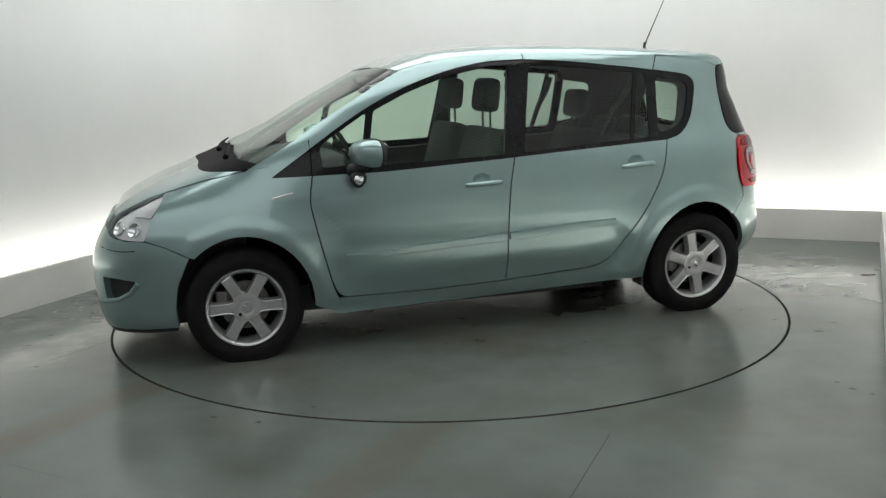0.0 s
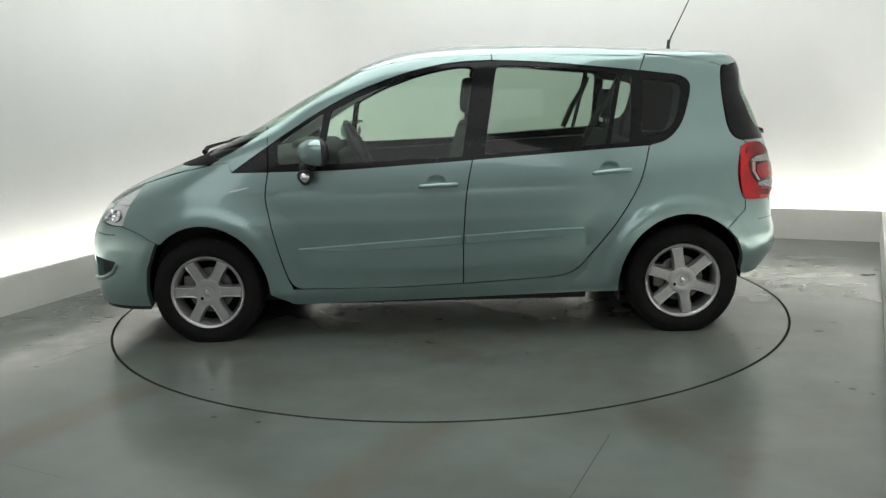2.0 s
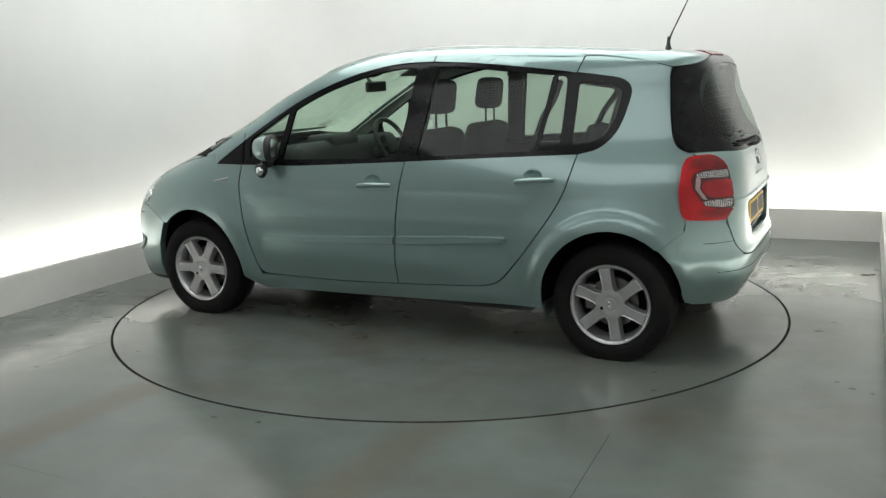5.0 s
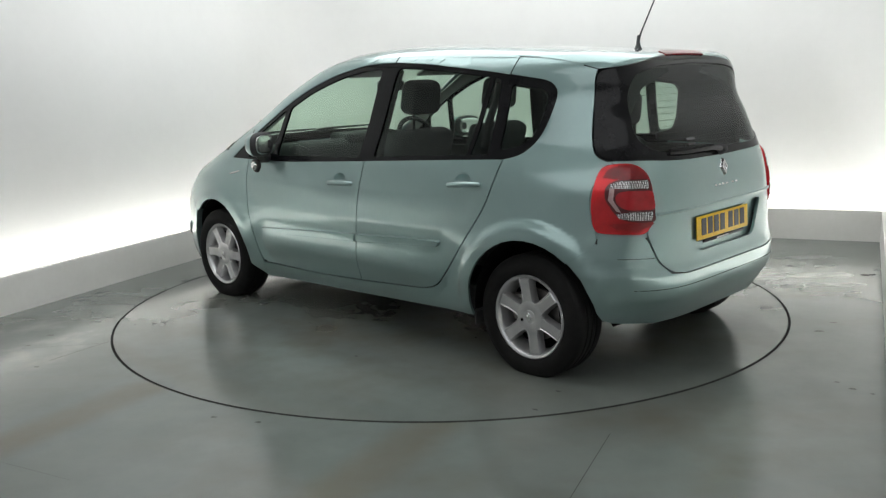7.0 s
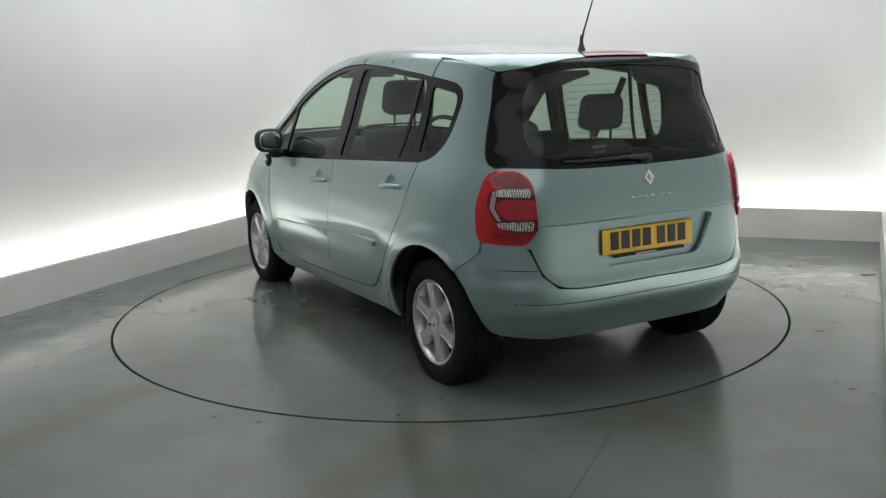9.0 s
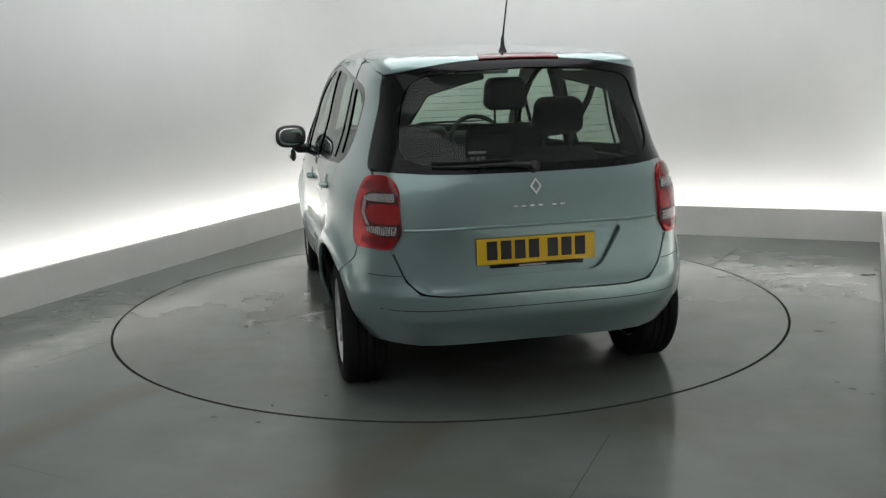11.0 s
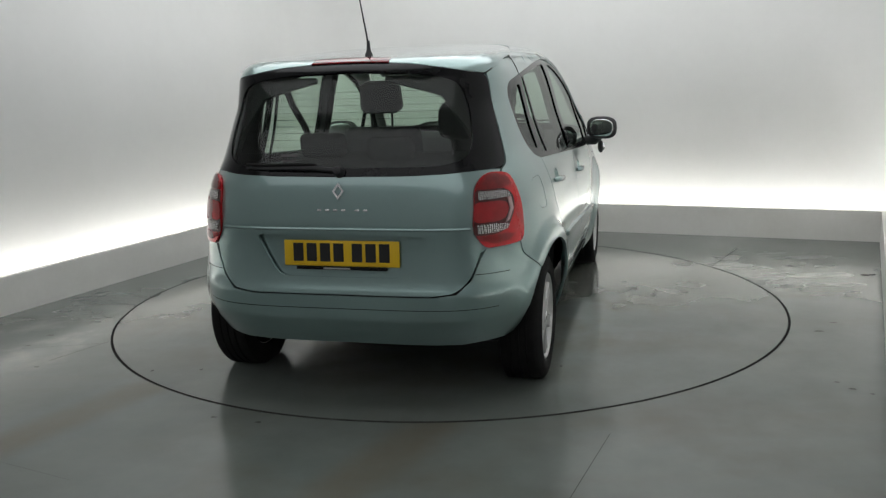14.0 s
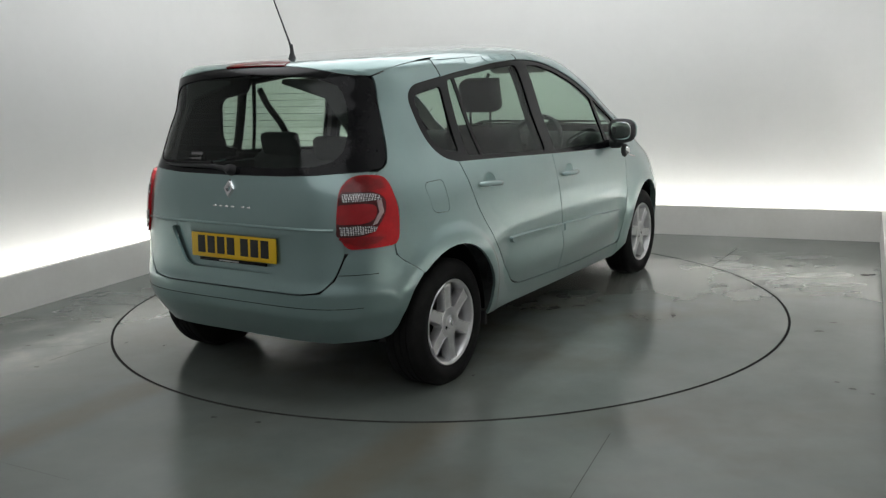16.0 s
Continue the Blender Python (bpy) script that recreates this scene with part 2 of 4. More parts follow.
def tube(points, radius, sides=8):
    bm = bmesh.new()
    pts = [Vector(p) for p in points]
    radii = radius if isinstance(radius, (list, tuple)) else [radius] * len(pts)
    rings = []
    for i, p in enumerate(pts):
        d = (pts[min(i + 1, len(pts) - 1)] - pts[max(i - 1, 0)]).normalized()
        u = d.orthogonal().normalized() if i == 0 else (u - d * u.dot(d)).normalized()
        w = d.cross(u)
        rings.append([bm.verts.new(p + radii[i] * (u * math.cos(2 * math.pi * k / sides) + w * math.sin(2 * math.pi * k / sides))) for k in range(sides)])
    for a, b in zip(rings, rings[1:]):
        for k in range(sides):
            bm.faces.new((a[k], a[(k + 1) % sides], b[(k + 1) % sides], b[k]))
    bm.faces.new(rings[0])
    bm.faces.new(list(reversed(rings[-1])))
    return bm


def prism(outline, depth, m=Matrix(), bevel=0.0):
    """An outline in x, y pulled up by depth."""
    bm = bmesh.new()
    f = bm.faces.new([bm.verts.new(m @ Vector((x, y, 0))) for x, y in outline])
    r = bmesh.ops.extrude_face_region(bm, geom=[f])
    up = (m.to_3x3() @ Vector((0, 0, depth)))
    top = [v for v in r["geom"] if isinstance(v, bmesh.types.BMVert)]
    bmesh.ops.translate(bm, vec=up, verts=top)
    if bevel:
        es = [e for e in bm.edges if all(v in top for v in e.verts)]
        bmesh.ops.bevel(bm, geom=es, offset=bevel, segments=2, affect="EDGES", profile=0.6)
    return bm


# ---- the room ----
C0 = Vector((-1.205, 3.307, 0))   # where the plinths of the two far walls meet
ALONG = Vector((math.cos(radians(-22.0)), math.sin(radians(-22.0)), 0))
BACK = Vector((math.cos(radians(64.9)), math.sin(radians(64.9)), 0))
LEN, DEEP, SETBACK, TALL = 4.99, 11.0, 0.30, 3.3


def room_point(u, v, z=0.0):
    """u runs along the back wall from the far left corner, v towards the camera."""
    return C0 + ALONG * u - BACK * v + Vector((0, 0, z))


def room_slab(name, u0, u1, v0, v1, z0, z1, mat, kind="structure"):
    bm = bmesh.new()
    vs = [bm.verts.new(room_point(u, v, z)) for z in (z0, z1) for u, v in ((u0, v0), (u1, v0), (u1, v1), (u0, v1))]
    for f in ((3, 2, 1, 0), (4, 5, 6, 7), (0, 1, 5, 4), (1, 2, 6, 5), (2, 3, 7, 6), (3, 0, 4, 7)):
        bm.faces.new([vs[i] for i in f])
    ob = part(name, bm, mat, smooth=False)
    return tagged(ob, kind=kind)


def build_room():
    s = SETBACK
    # floor with a round opening for the turntable
    R = 2.027
    bm = bmesh.new()
    n = 160
    inner = [bm.verts.new((R * math.cos(2 * math.pi * k / n), R * math.sin(2 * math.pi * k / n), 0)) for k in range(n)]
    low = [bm.verts.new((v.co.x, v.co.y, -0.05)) for v in inner]
    corners = [room_point(u, v) for u, v in ((-s, -s), (LEN + 3, -s), (LEN + 3, DEEP), (-s, DEEP))]
    outer = []
    for v in inner:
        d = Vector((v.co.x, v.co.y, 0)).normalized()
        best = 99.0
        for a, b in zip(corners, corners[1:] + corners[:1]):
            e = b - a
            den = d.x * e.y - d.y * e.x
            if abs(den) > 1e-9:
                k = (a.x * e.y - a.y * e.x) / den
                w = (a.x * d.y - a.y * d.x) / den
                if k > 0 and -1e-6 <= w <= 1 + 1e-6:
                    best = min(best, k)
        outer.append(bm.verts.new(d * best))
    cs = [bm.verts.new(c) for c in corners]
    for k in range(n):
        j = (k + 1) % n
        bm.faces.new((inner[k], outer[k], outer[j], inner[j]))
        bm.faces.new((inner[j], low[j], low[k], inner[k]))
        for c in cs:
            a, b = outer[k].co, outer[j].co
            if a.x * c.co.y - a.y * c.co.x > 0 and c.co.x * b.y - c.co.y * b.x > 0:
                if (c.co - a).cross(b - a).length > 1e-5:
                    bm.faces.new((outer[k], c, outer[j]))
    part("floor", bm, FLOOR_OUT, smooth=False)
    tagged(bpy.data.objects["floor"], "grey painted concrete floor, scuffed and glossy", kind="structure")
    # walls with a rounded far corner
    bm = bmesh.new()
    path = [(-s, 6.0)]
    rad = 0.5
    path += [(-s + rad - rad * math.cos(a), -s + rad - rad * math.sin(a)) for a in np.linspace(0, math.pi / 2, 13)]
    path += [(LEN + s - rad + rad * math.sin(a), -s + rad - rad * math.cos(a)) for a in np.linspace(0, math.pi / 2, 13)]
    path += [(LEN + s, 6.0)]
    lo = [bm.verts.new(room_point(u, v, -0.02)) for u, v in path]
    hi = [bm.verts.new(room_point(u, v, TALL)) for u, v in path]
    for k in range(len(path) - 1):
        bm.faces.new((lo[k], lo[k + 1], hi[k + 1], hi[k]))
    ob = part("wall_north", bm, WALL)
    md = ob.modifiers.new("thick", "SOLIDIFY")
    md.thickness, md.offset = 0.1, -1
    tagged(ob, "white painted seamless wall with a rounded corner", kind="structure")
    # unseen walls and near ceiling, added; their grey limits bounce onto the car
    room_slab("unseen_wall_west", -s - 0.1, -s, 6.0, DEEP, 0, TALL, DARK)
    room_slab("unseen_wall_east", LEN + 3, LEN + 3.1, 6.0, DEEP, 0, TALL, DARK)
    room_slab("unseen_wall_return", LEN + s, LEN + 3.1, 5.9, 6.0, 0, TALL, DARK)
    room_slab("unseen_wall_south", -s - 0.2, LEN + 3.2, DEEP, DEEP + 0.1, 0, TALL, DARK)
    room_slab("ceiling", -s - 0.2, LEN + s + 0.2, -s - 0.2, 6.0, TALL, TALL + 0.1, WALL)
    room_slab("unseen_ceiling_near", -s - 0.2, LEN + 3.2, 6.0, DEEP + 0.1, TALL, TALL + 0.1, DARK)
    # low plinths that hide the light strips
    t, h = 0.04, 0.245
    room_slab("plinth_left", -t, 0, -t, 6.0, 0, h, PLINTH)
    room_slab("plinth_back", 0, LEN, -t, 0, 0, h, PLINTH)
    room_slab("plinth_right", LEN, LEN + t, -t, 6.0, 0, h, PLINTH)
    for nm, a in (("light_strip", (-0.16, -0.10, 0.0, 5.9)), ("light_strip", (0.0, LEN, -0.16, -0.10)), ("light_strip", (LEN + 0.10, LEN + 0.16, 0.0, 5.9))):
        ob = room_slab(nm, a[0], a[1], a[2], a[3], 0.02, 0.05, LED, "")
        tagged(ob, "white led strip light hidden behind the plinth", "strip light", "cove lights")
    # unseen fill box, added overhead to brighten the car's near side
    ob = room_slab("near_fill_box", 0.2, 7.4, 6.4, 10.6, TALL - 0.09, TALL - 0.002, FILL, "")
    tagged(ob, "wide dim glowing box, unseen, added to fill the near side", "ceiling light", "ceiling lights")
    for v in (1.1, 2.6, 4.1):
        for u in (0.5, 2.6):
            ob = room_slab("ceiling_light", u, u + 2.0, v - 0.7, v + 0.7, TALL - 0.09, TALL - 0.002, PANEL, "")
            tagged(ob, "flat white ceiling light panel", "ceiling light", "ceiling lights")


def build_turntable():
    R = 2.0145
    bm = lathe([(0.0005, 0.0), (0.7, 0.0), (1.5, 0.0), (R - 0.002, 0.0), (R, -0.002), (R, -0.05)], 160)
    ob = part("turntable", bm, FLOOR, angle=30)
    part("edge_strip", lathe([(R - 0.003, 0.0012), (R - 0.001, 0.0012), (R + 0.001, -0.004)], 160), MARK, ob, "dark worn edge")
    rnd = random.Random(5)
    for x, y, r, far in ((-1.577, 1.138, 0.008, 2.0), (1.09, 1.566, 0.008, 2.0), (0.284, 0.891, 0.008, 2.0), (-1.52, 0.898, 0.008, 2.0), (-0.412, 1.135, 0.008, 2.0), (-1.181, -0.854, 0.008, 2.0)):
        pts = [(x + r * rnd.uniform(0.5, 1.2) * far * math.cos(2 * math.pi * k / 12), y + r * rnd.uniform(0.5, 1.2) * math.sin(2 * math.pi * k / 12), 0.0015) for k in range(12)]
        ob_from("scuff", pts, [tuple(range(12))], MARK, ob, "small dark scuff")
    return tagged(ob, "round grey painted turntable set flush in the floor", "turntable")


build_room()
turntable = build_turntable()
part("turntable_joint", lathe([(2.010, -0.004), (2.029, -0.004)], 160), GAP)
tagged(bpy.data.objects["turntable_joint"], "black joint round the turntable", kind="structure")
part("turntable_pit", lathe([(0.001, -0.06), (2.2, -0.06)], 64), GAP)
tagged(bpy.data.objects["turntable_pit"], "dark pit under the turntable", kind="structure")

# ---- the car: its body is a stack of plan contours over height ----
ZS = [0.15, 0.20, 0.28, 0.35, 0.42, 0.50, 0.56, 0.60, 0.64, 0.70, 0.78, 0.86, 0.95, 1.00, 1.06, 1.13, 1.20, 1.28, 1.37, 1.445, 1.48, 1.50, 1.52, 1.54, 1.552, 1.558]
XF = [1.975, 2.005, 2.025, 2.035, 2.04, 2.04, 2.03, 2.015, 1.995, 1.955, 1.880, 1.735, 1.50, 1.355, 1.225, 1.06, 0.93, 0.79, 0.62, 0.475, 0.385, 0.33, 0.265, 0.11, -0.06, -0.16]
XR = [-1.76, -1.785, -1.826, -1.866, -1.895, -1.893, -1.876, -1.870, -1.866, -1.862, -1.860, -1.852, -1.838, -1.825, -1.805, -1.78, -1.75, -1.71, -1.685, -1.650, -1.600, -1.41, -1.13, -0.74, -0.42, -0.25]
BW = [0.735, 0.762, 0.793, 0.805, 0.818, 0.826, 0.829, 0.831, 0.831, 0.826, 0.820, 0.812, 0.798, 0.786, 0.768, 0.745, 0.724, 0.704, 0.680, 0.654, 0.637, 0.618, 0.584, 0.50, 0.34, 0.02]
NF = [6.4, 6.2, 5.9, 5.6, 5.3, 5.2, 5.2, 5.2, 5.2, 5.2, 5.2, 5.2, 5.8, 7, 8, 9, 9, 9, 8, 7, 6, 5, 4, 3, 2.5, 2]
NR = [4, 4.4, 4.8, 5.2, 5.4, 5.5, 5.5, 5.5, 5.5, 5.5, 5.5, 5.5, 5.5, 5.5, 5.5, 5.6, 5.8, 6.0, 6.5, 7, 6, 5, 4, 3, 2.5, 2]
ZM = [0.0, 1.3, 1.445, 1.50, 1.558]
XM = [0.0, 0.0, -0.25, -0.40, -0.20]
ZMAX = 1.558
SIDE, END = 1.6, 0.7
HUBX, HUBZ = 1.2875, 0.273
ARX, ARZ = 0.345, 0.378


def smooth_table(xs, ys, fine):
    """Monotone cubic through the points, so that the panels carry no kinks."""
    xs, ys = np.array(xs), np.array(ys)
    h, d = np.diff(xs), np.diff(ys) / np.diff(xs)
    m = np.zeros(len(xs))
    for i in range(1, len(xs) - 1):
        if d[i - 1] * d[i] > 0:
            w1, w2 = 2 * h[i] + h[i - 1], h[i] + 2 * h[i - 1]
            m[i] = (w1 + w2) / (w1 / d[i - 1] + w2 / d[i])
    m[0], m[-1] = d[0], d[-1]
    k = np.clip(np.searchsorted(xs, fine) - 1, 0, len(xs) - 2)
    t = (fine - xs[k]) / h[k]
    return (2 * t ** 3 - 3 * t ** 2 + 1) * ys[k] + (t ** 3 - 2 * t ** 2 + t) * h[k] * m[k] + (3 * t ** 2 - 2 * t ** 3) * ys[k + 1] + (t ** 3 - t ** 2) * h[k] * m[k + 1]


FINE = np.linspace(ZS[0], ZMAX, 2400)
TABLES = [smooth_table(ZS, t, FINE) for t in (XF, XR, BW, NF, NR)] + [smooth_table(ZM, XM, FINE)]


def contour(z):
    k = (z - ZS[0]) / (ZMAX - ZS[0]) * 2399
    i = min(max(int(k), 0), 2398)
    f = min(max(k - i, 0.0), 1.0)
    xf, xr, bw, nf, nr, xm = [float(t[i] * (1 - f) + t[i + 1] * f) for t in TABLES]
    return xm, xf - xm, xm - xr, bw, nf, nr


def swell(x, z):
    """How far the side panels swell outwards: wheel-arch lips, a waist above the sills."""
    out = 0.0
    for hx in (HUBX, -HUBX):
        d = math.hypot((x - hx) / ARX, (z - HUBZ) / ARZ)
        if d < 2.4:
            out += 0.028 * math.exp(-((d - 1.0) / (0.26 if d < 1 else 0.42)) ** 2)
    out -= 0.016 * math.exp(-((z - 0.42) / 0.09) ** 2) * max(0.0, 1 - (x / 0.95) ** 4)
    # the crease under the door handles
    below = 0.805 + 0.012 * x * x - z
    if below > 0:
        out -= 0.13 * below * math.exp(-below / 0.06) * max(0.0, 1 - (x / 1.25) ** 4)
    return out


def taper(x, z):
    """The cabin draws in towards the tail."""
    k = min(max((z - 0.86) / 0.24, 0), 1)
    return 1 - (0.006 + 0.036 * k * k * (3 - 2 * k)) * min(max((-x - 0.3) / 0.9, 0), 1) * min(max((z - 0.6) / 0.2, 0), 1)


def flare(x, z):
    """The raised lip round each wheel arch, ending in a soft crease."""
    out = 0.0
    for hx, rise in ((HUBX, 0.007), (-HUBX, 0.018)):
        d = math.hypot(x - hx, (z - HUBZ) * ARX / ARZ) - ARX
        if d < 0.10:
            t = min(max((0.10 - d) / 0.055, 0.0), 1.0)
            out = max(out, rise * t * t * (3 - 2 * t) * min(max((z - 0.22) / 0.2, 0.0), 1.0))
    return out


def surf(q, z):
    """The point of the body at run q (0 the middle of the side, + forwards, past +-SIDE round the ends) and height z."""
    xm, af, ar, b, nf, nr = contour(min(max(z, 0.15), ZMAX))
    s, n, a = (1, nf, af) if q >= 0 else (-1, nr, ar)
    c = 2 ** (-1 / n)
    k = abs(q)
    over = k > SIDE + END
    if over:
        k = 2 * (SIDE + END) - k
    if k <= SIDE:
        x = k / SIDE * c
        y = (1 - x ** n) ** (1 / n)
    else:
        y = (1 - (k - SIDE) / END) * c
        x = (1 - abs(y) ** n) ** (1 / n)
    X = xm + s * a * x
    Y = b * taper(X, z) * y * (-1 if over else 1)
    w = max(0.0, abs(y)) ** 4
    Y += math.copysign((swell(X, z) + flare(X, z)) * w, Y)
    return Vector((X, Y, z))


def q_of_x(x, z):
    xm, af, ar, b, nf, nr = contour(z)
    s, n, a = (1, nf, af) if x >= xm else (-1, nr, ar)
    c = 2 ** (-1 / n)
    k = min(abs(x - xm) / a, 0.99999)
    if k <= c:
        return s * k / c * SIDE
    y = (1 - k ** n) ** (1 / n)
    return s * (SIDE + (1 - y / c) * END)


def q_of_y(y, z, s):
    xm, af, ar, b, nf, nr = contour(z)
    n = nf if s > 0 else nr
    c = 2 ** (-1 / n)
    k = y / (b * (1 if s > 0 else taper(-1.8, z)))
    if abs(k) <= c:
        return s * (SIDE + (1 - k / c) * END)
    return s * (1 - abs(k) ** n) ** (1 / n) / c * SIDE


def normal_at(q, z):
    e = 1e-3
    z1, z0 = min(z + e, ZMAX), z - e
    du = surf(q + e, z) - surf(q - e, z)
    dv = surf(q, z1) - surf(q, z0)
    n = dv.cross(du)
    return n.normalized() if n.length > 1e-12 else Vector((0, 0, 1))


def rounded(points, radius=0.03):
    """Points (x, y[, own radius]); corners turned into short curves."""
    out = []
    n = len(points)
    for i in range(n):
        p = Vector(points[i][:2])
        r = points[i][2] if len(points[i]) > 2 else radius
        a, b = Vector(points[i - 1][:2]) - p, Vector(points[(i + 1) % n][:2]) - p
        if r <= 0 or a.length < 1e-6 or b.length < 1e-6:
            out.append(p)
            continue
        a, b = a.normalized() * min(r, a.length * 0.49), b.normalized() * min(r, b.length * 0.49)
        for t in (0, 0.25, 0.5, 0.75, 1):
            out.append((p + a) * (1 - t) ** 2 + p * 2 * t * (1 - t) + (p + b) * t ** 2)
    return [tuple(p) for p in out]


def dense(points, step=0.04):
    out = []
    for a, b in zip(points, points[1:] + points[:1]):
        n = max(1, math.ceil(math.dist(a, b) / step))
        out += [(a[0] + (b[0] - a[0]) * k / n, a[1] + (b[1] - a[1]) * k / n) for k in range(n)]
    return out


def side_poly(points, radius=0.03):
    """A closed outline given in side view (x, z) to (q, z)."""
    return [sq(x, z) for x, z in dense(rounded(points, radius))]


def end_poly(points, s, radius=0.03):
    """A closed outline given in rear or front view (y, z) to (q, z)."""
    return [(q_of_y(y, z, s), z) for y, z in dense(rounded(points, radius))]


def sq(x, z):
    """A place in side elevation (drawn in the plane y = 0.8, as seen from the eye's height) to (q, z)."""
    y = surf(q_of_x(x, z), z).y
    k = 1 + 0.2 * (0.8 - y) * min(max((z - 0.85) / 0.08, 0), 1)
    zz = min(1.418 + (z - 1.418) * k, ZMAX)
    return (q_of_x(x * k, zz), zz)


def inside(pts, poly):
    x, y = pts[:, 0], pts[:, 1]
    res = np.zeros(len(pts), bool)
    for (x0, y0), (x1, y1) in zip(poly, poly[1:] + poly[:1]):
        if y0 != y1:
            res ^= ((y0 > y) != (y1 > y)) & (x < (x1 - x0) * (y - y0) / (y1 - y0) + x0)
    return res


def patch(name, poly, mat, parent, label="", holes=(), off=0.0, rim=0.014, mirror=False, step=0.045, slope=0.0):
    """A panel of the body: an outline in (q, z), laid on the body's surface, with turned-in edges."""
    from mathutils.geometry import delaunay_2d_cdt
    loops = [dense(poly, 0.05)] + [dense(h, 0.05) for h in holes]
    verts, edges = [], []
    for lp in loops:
        k = len(verts)
        verts += lp
        edges += [(k + i, k + (i + 1) % len(lp)) for i in range(len(lp))]
    edge_pts = np.array(verts)
    lo, hi = edge_pts.min(0), edge_pts.max(0)
    g = np.array([(x, y) for x in np.arange(lo[0] + step / 2, hi[0], step) for y in np.arange(lo[1] + step / 2, hi[1], step * 0.7)]).reshape(-1, 2)
    if len(g):
        ok = inside(g, loops[0])
        for h in loops[1:]:
            ok &= ~inside(g, h)
        g = g[ok]
        if len(g):
            d = np.sqrt(((g[:, None] - edge_pts[None]) ** 2).sum(2)).min(1)
            g = g[d > step * 0.4]
    allv = [Vector(v) for v in verts] + [Vector(v) for v in g]
    vs, es, fs, *_ = delaunay_2d_cdt(allv, edges, [], 0, 1e-6)
    cen = np.array([np.mean([vs[i][:] for i in f], axis=0) for f in fs])
    keep = inside(cen, loops[0])
    for h in loops[1:]:
        keep &= ~inside(cen, h)
    sgn = -1 if mirror else 1
    co, no = [], []
    for v in vs:
        p, n = surf(v.x, v.y), normal_at(v.x, v.y)
        p = p + n * off
        co.append(Vector((p.x, p.y * sgn, p.z)))
        no.append(Vector((n.x, n.y * sgn, n.z)))
    faces = [tuple(f) for f, k in zip(fs, keep) if k]
    out = []
    for f in faces:
        n = (co[f[1]] - co[f[0]]).cross(co[f[2]] - co[f[0]])
        out.append(f if n.dot(no[f[0]]) > 0 else f[::-1])
    if rim:
        count = {}
        for f in out:
            for a, b in zip(f, f[1:] + f[:1]):
                count[(a, b)] = 1
        for (a, b) in [e for e in count if (e[1], e[0]) not in count]:
            k = len(co)
            w = (co[b] - co[a]).cross(no[a]) * sgn
            w = w.normalized() * sgn if w.length > 1e-9 else no[a]
            co += [co[a], co[b], co[b] - no[b] * rim + w * slope, co[a] - no[a] * rim + w * slope]
            w = (w * rim + no[a] * slope).normalized()
            no += [w, w, w, w]
            out.append((k, k + 3, k + 2, k + 1))
    used = sorted({i for f in out for i in f})
    remap = {o: i for i, o in enumerate(used)}
    return ob_from(name, [co[i] for i in used], [tuple(remap[i] for i in f) for f in out], mat, parent, label, True, [no[i] for i in used])


def shrink(points, d):
    """An outline moved inwards by d (for closed outlines, anticlockwise or clockwise)."""
    n = len(points)
    area = sum(points[i][0] * points[(i + 1) % n][1] - points[(i + 1) % n][0] * points[i][1] for i in range(n))
    s = 1 if area > 0 else -1
    out = []
    for i in range(n):
        a, p, b = Vector(points[i - 1][:2]), Vector(points[i][:2]), Vector(points[(i + 1) % n][:2])
        d1, d2 = (p - a).normalized(), (b - p).normalized()
        n1, n2 = Vector((-d1.y, d1.x)) * s, Vector((-d2.y, d2.x)) * s
        m = (n1 + n2)
        m = m / max(0.35, m.length_squared / 2)
        out.append((p.x + m.x * d, p.y + m.y * d, *points[i][2:]))
    return out


car = new("car")
tagged(car, "pale blue-green metallic compact people carrier on the turntable", "car")

G = 0.0032   # half a shut line
ARCH_F = [(HUBX + ARX * math.cos(a), HUBZ + ARZ * math.sin(a)) for a in np.linspace(-0.18, math.pi + 0.2, 22)]
ARCH_R = [(-HUBX + ARX * math.cos(a), HUBZ + ARZ * math.sin(a)) for a in np.linspace(-0.2, math.pi + 0.10, 22)]

DOOR_F = [(0.914, 0.930, 0), (0.939, 0.800, 0.05), (0.899, 0.582, 0.1), (0.838, 0.345, 0.06), (0.800, 0.287, 0.05), (0.29, 0.282, 0.1), (-0.107, 0.296, 0), (-0.114, 0.555, 0.1), (-0.135, 0.797, 0.1), (-0.172, 0.965, 0), (0.53, 0.930, 0.1)]
DOOR_R = [(-0.172, 0.966, 0), (-0.135, 0.797, 0.1), (-0.114, 0.555, 0.1), (-0.107, 0.296, 0), (-0.62, 0.324, 0.05), (-0.715, 0.355, 0.06), (-0.895, 0.570, 0.1), (-1.015, 0.743, 0.1), (-1.072, 0.861, 0.08), (-1.099, 1.016, 0), (-0.66, 0.993, 0.1)]
DLO = [(1.105, 0.930, 0.01), (0.54, 0.931, 0.2), (-0.06, 0.953, 0.2), (-0.66, 0.993, 0.2), (-1.10, 1.017, 0.1), (-1.195, 1.045, 0.06), (-1.268, 1.135, 0.08), (-1.304, 1.32, 0.05), (-1.262, 1.364, 0.05), (-0.95, 1.412, 0.2), (-0.515, 1.459, 0.2), (-0.283, 1.473, 0.2), (-0.079, 1.471, 0.1), (0.156, 1.427, 0.1), (0.395, 1.349, 0.15), (0.612, 1.247, 0.15), (0.83, 1.112, 0.15)]


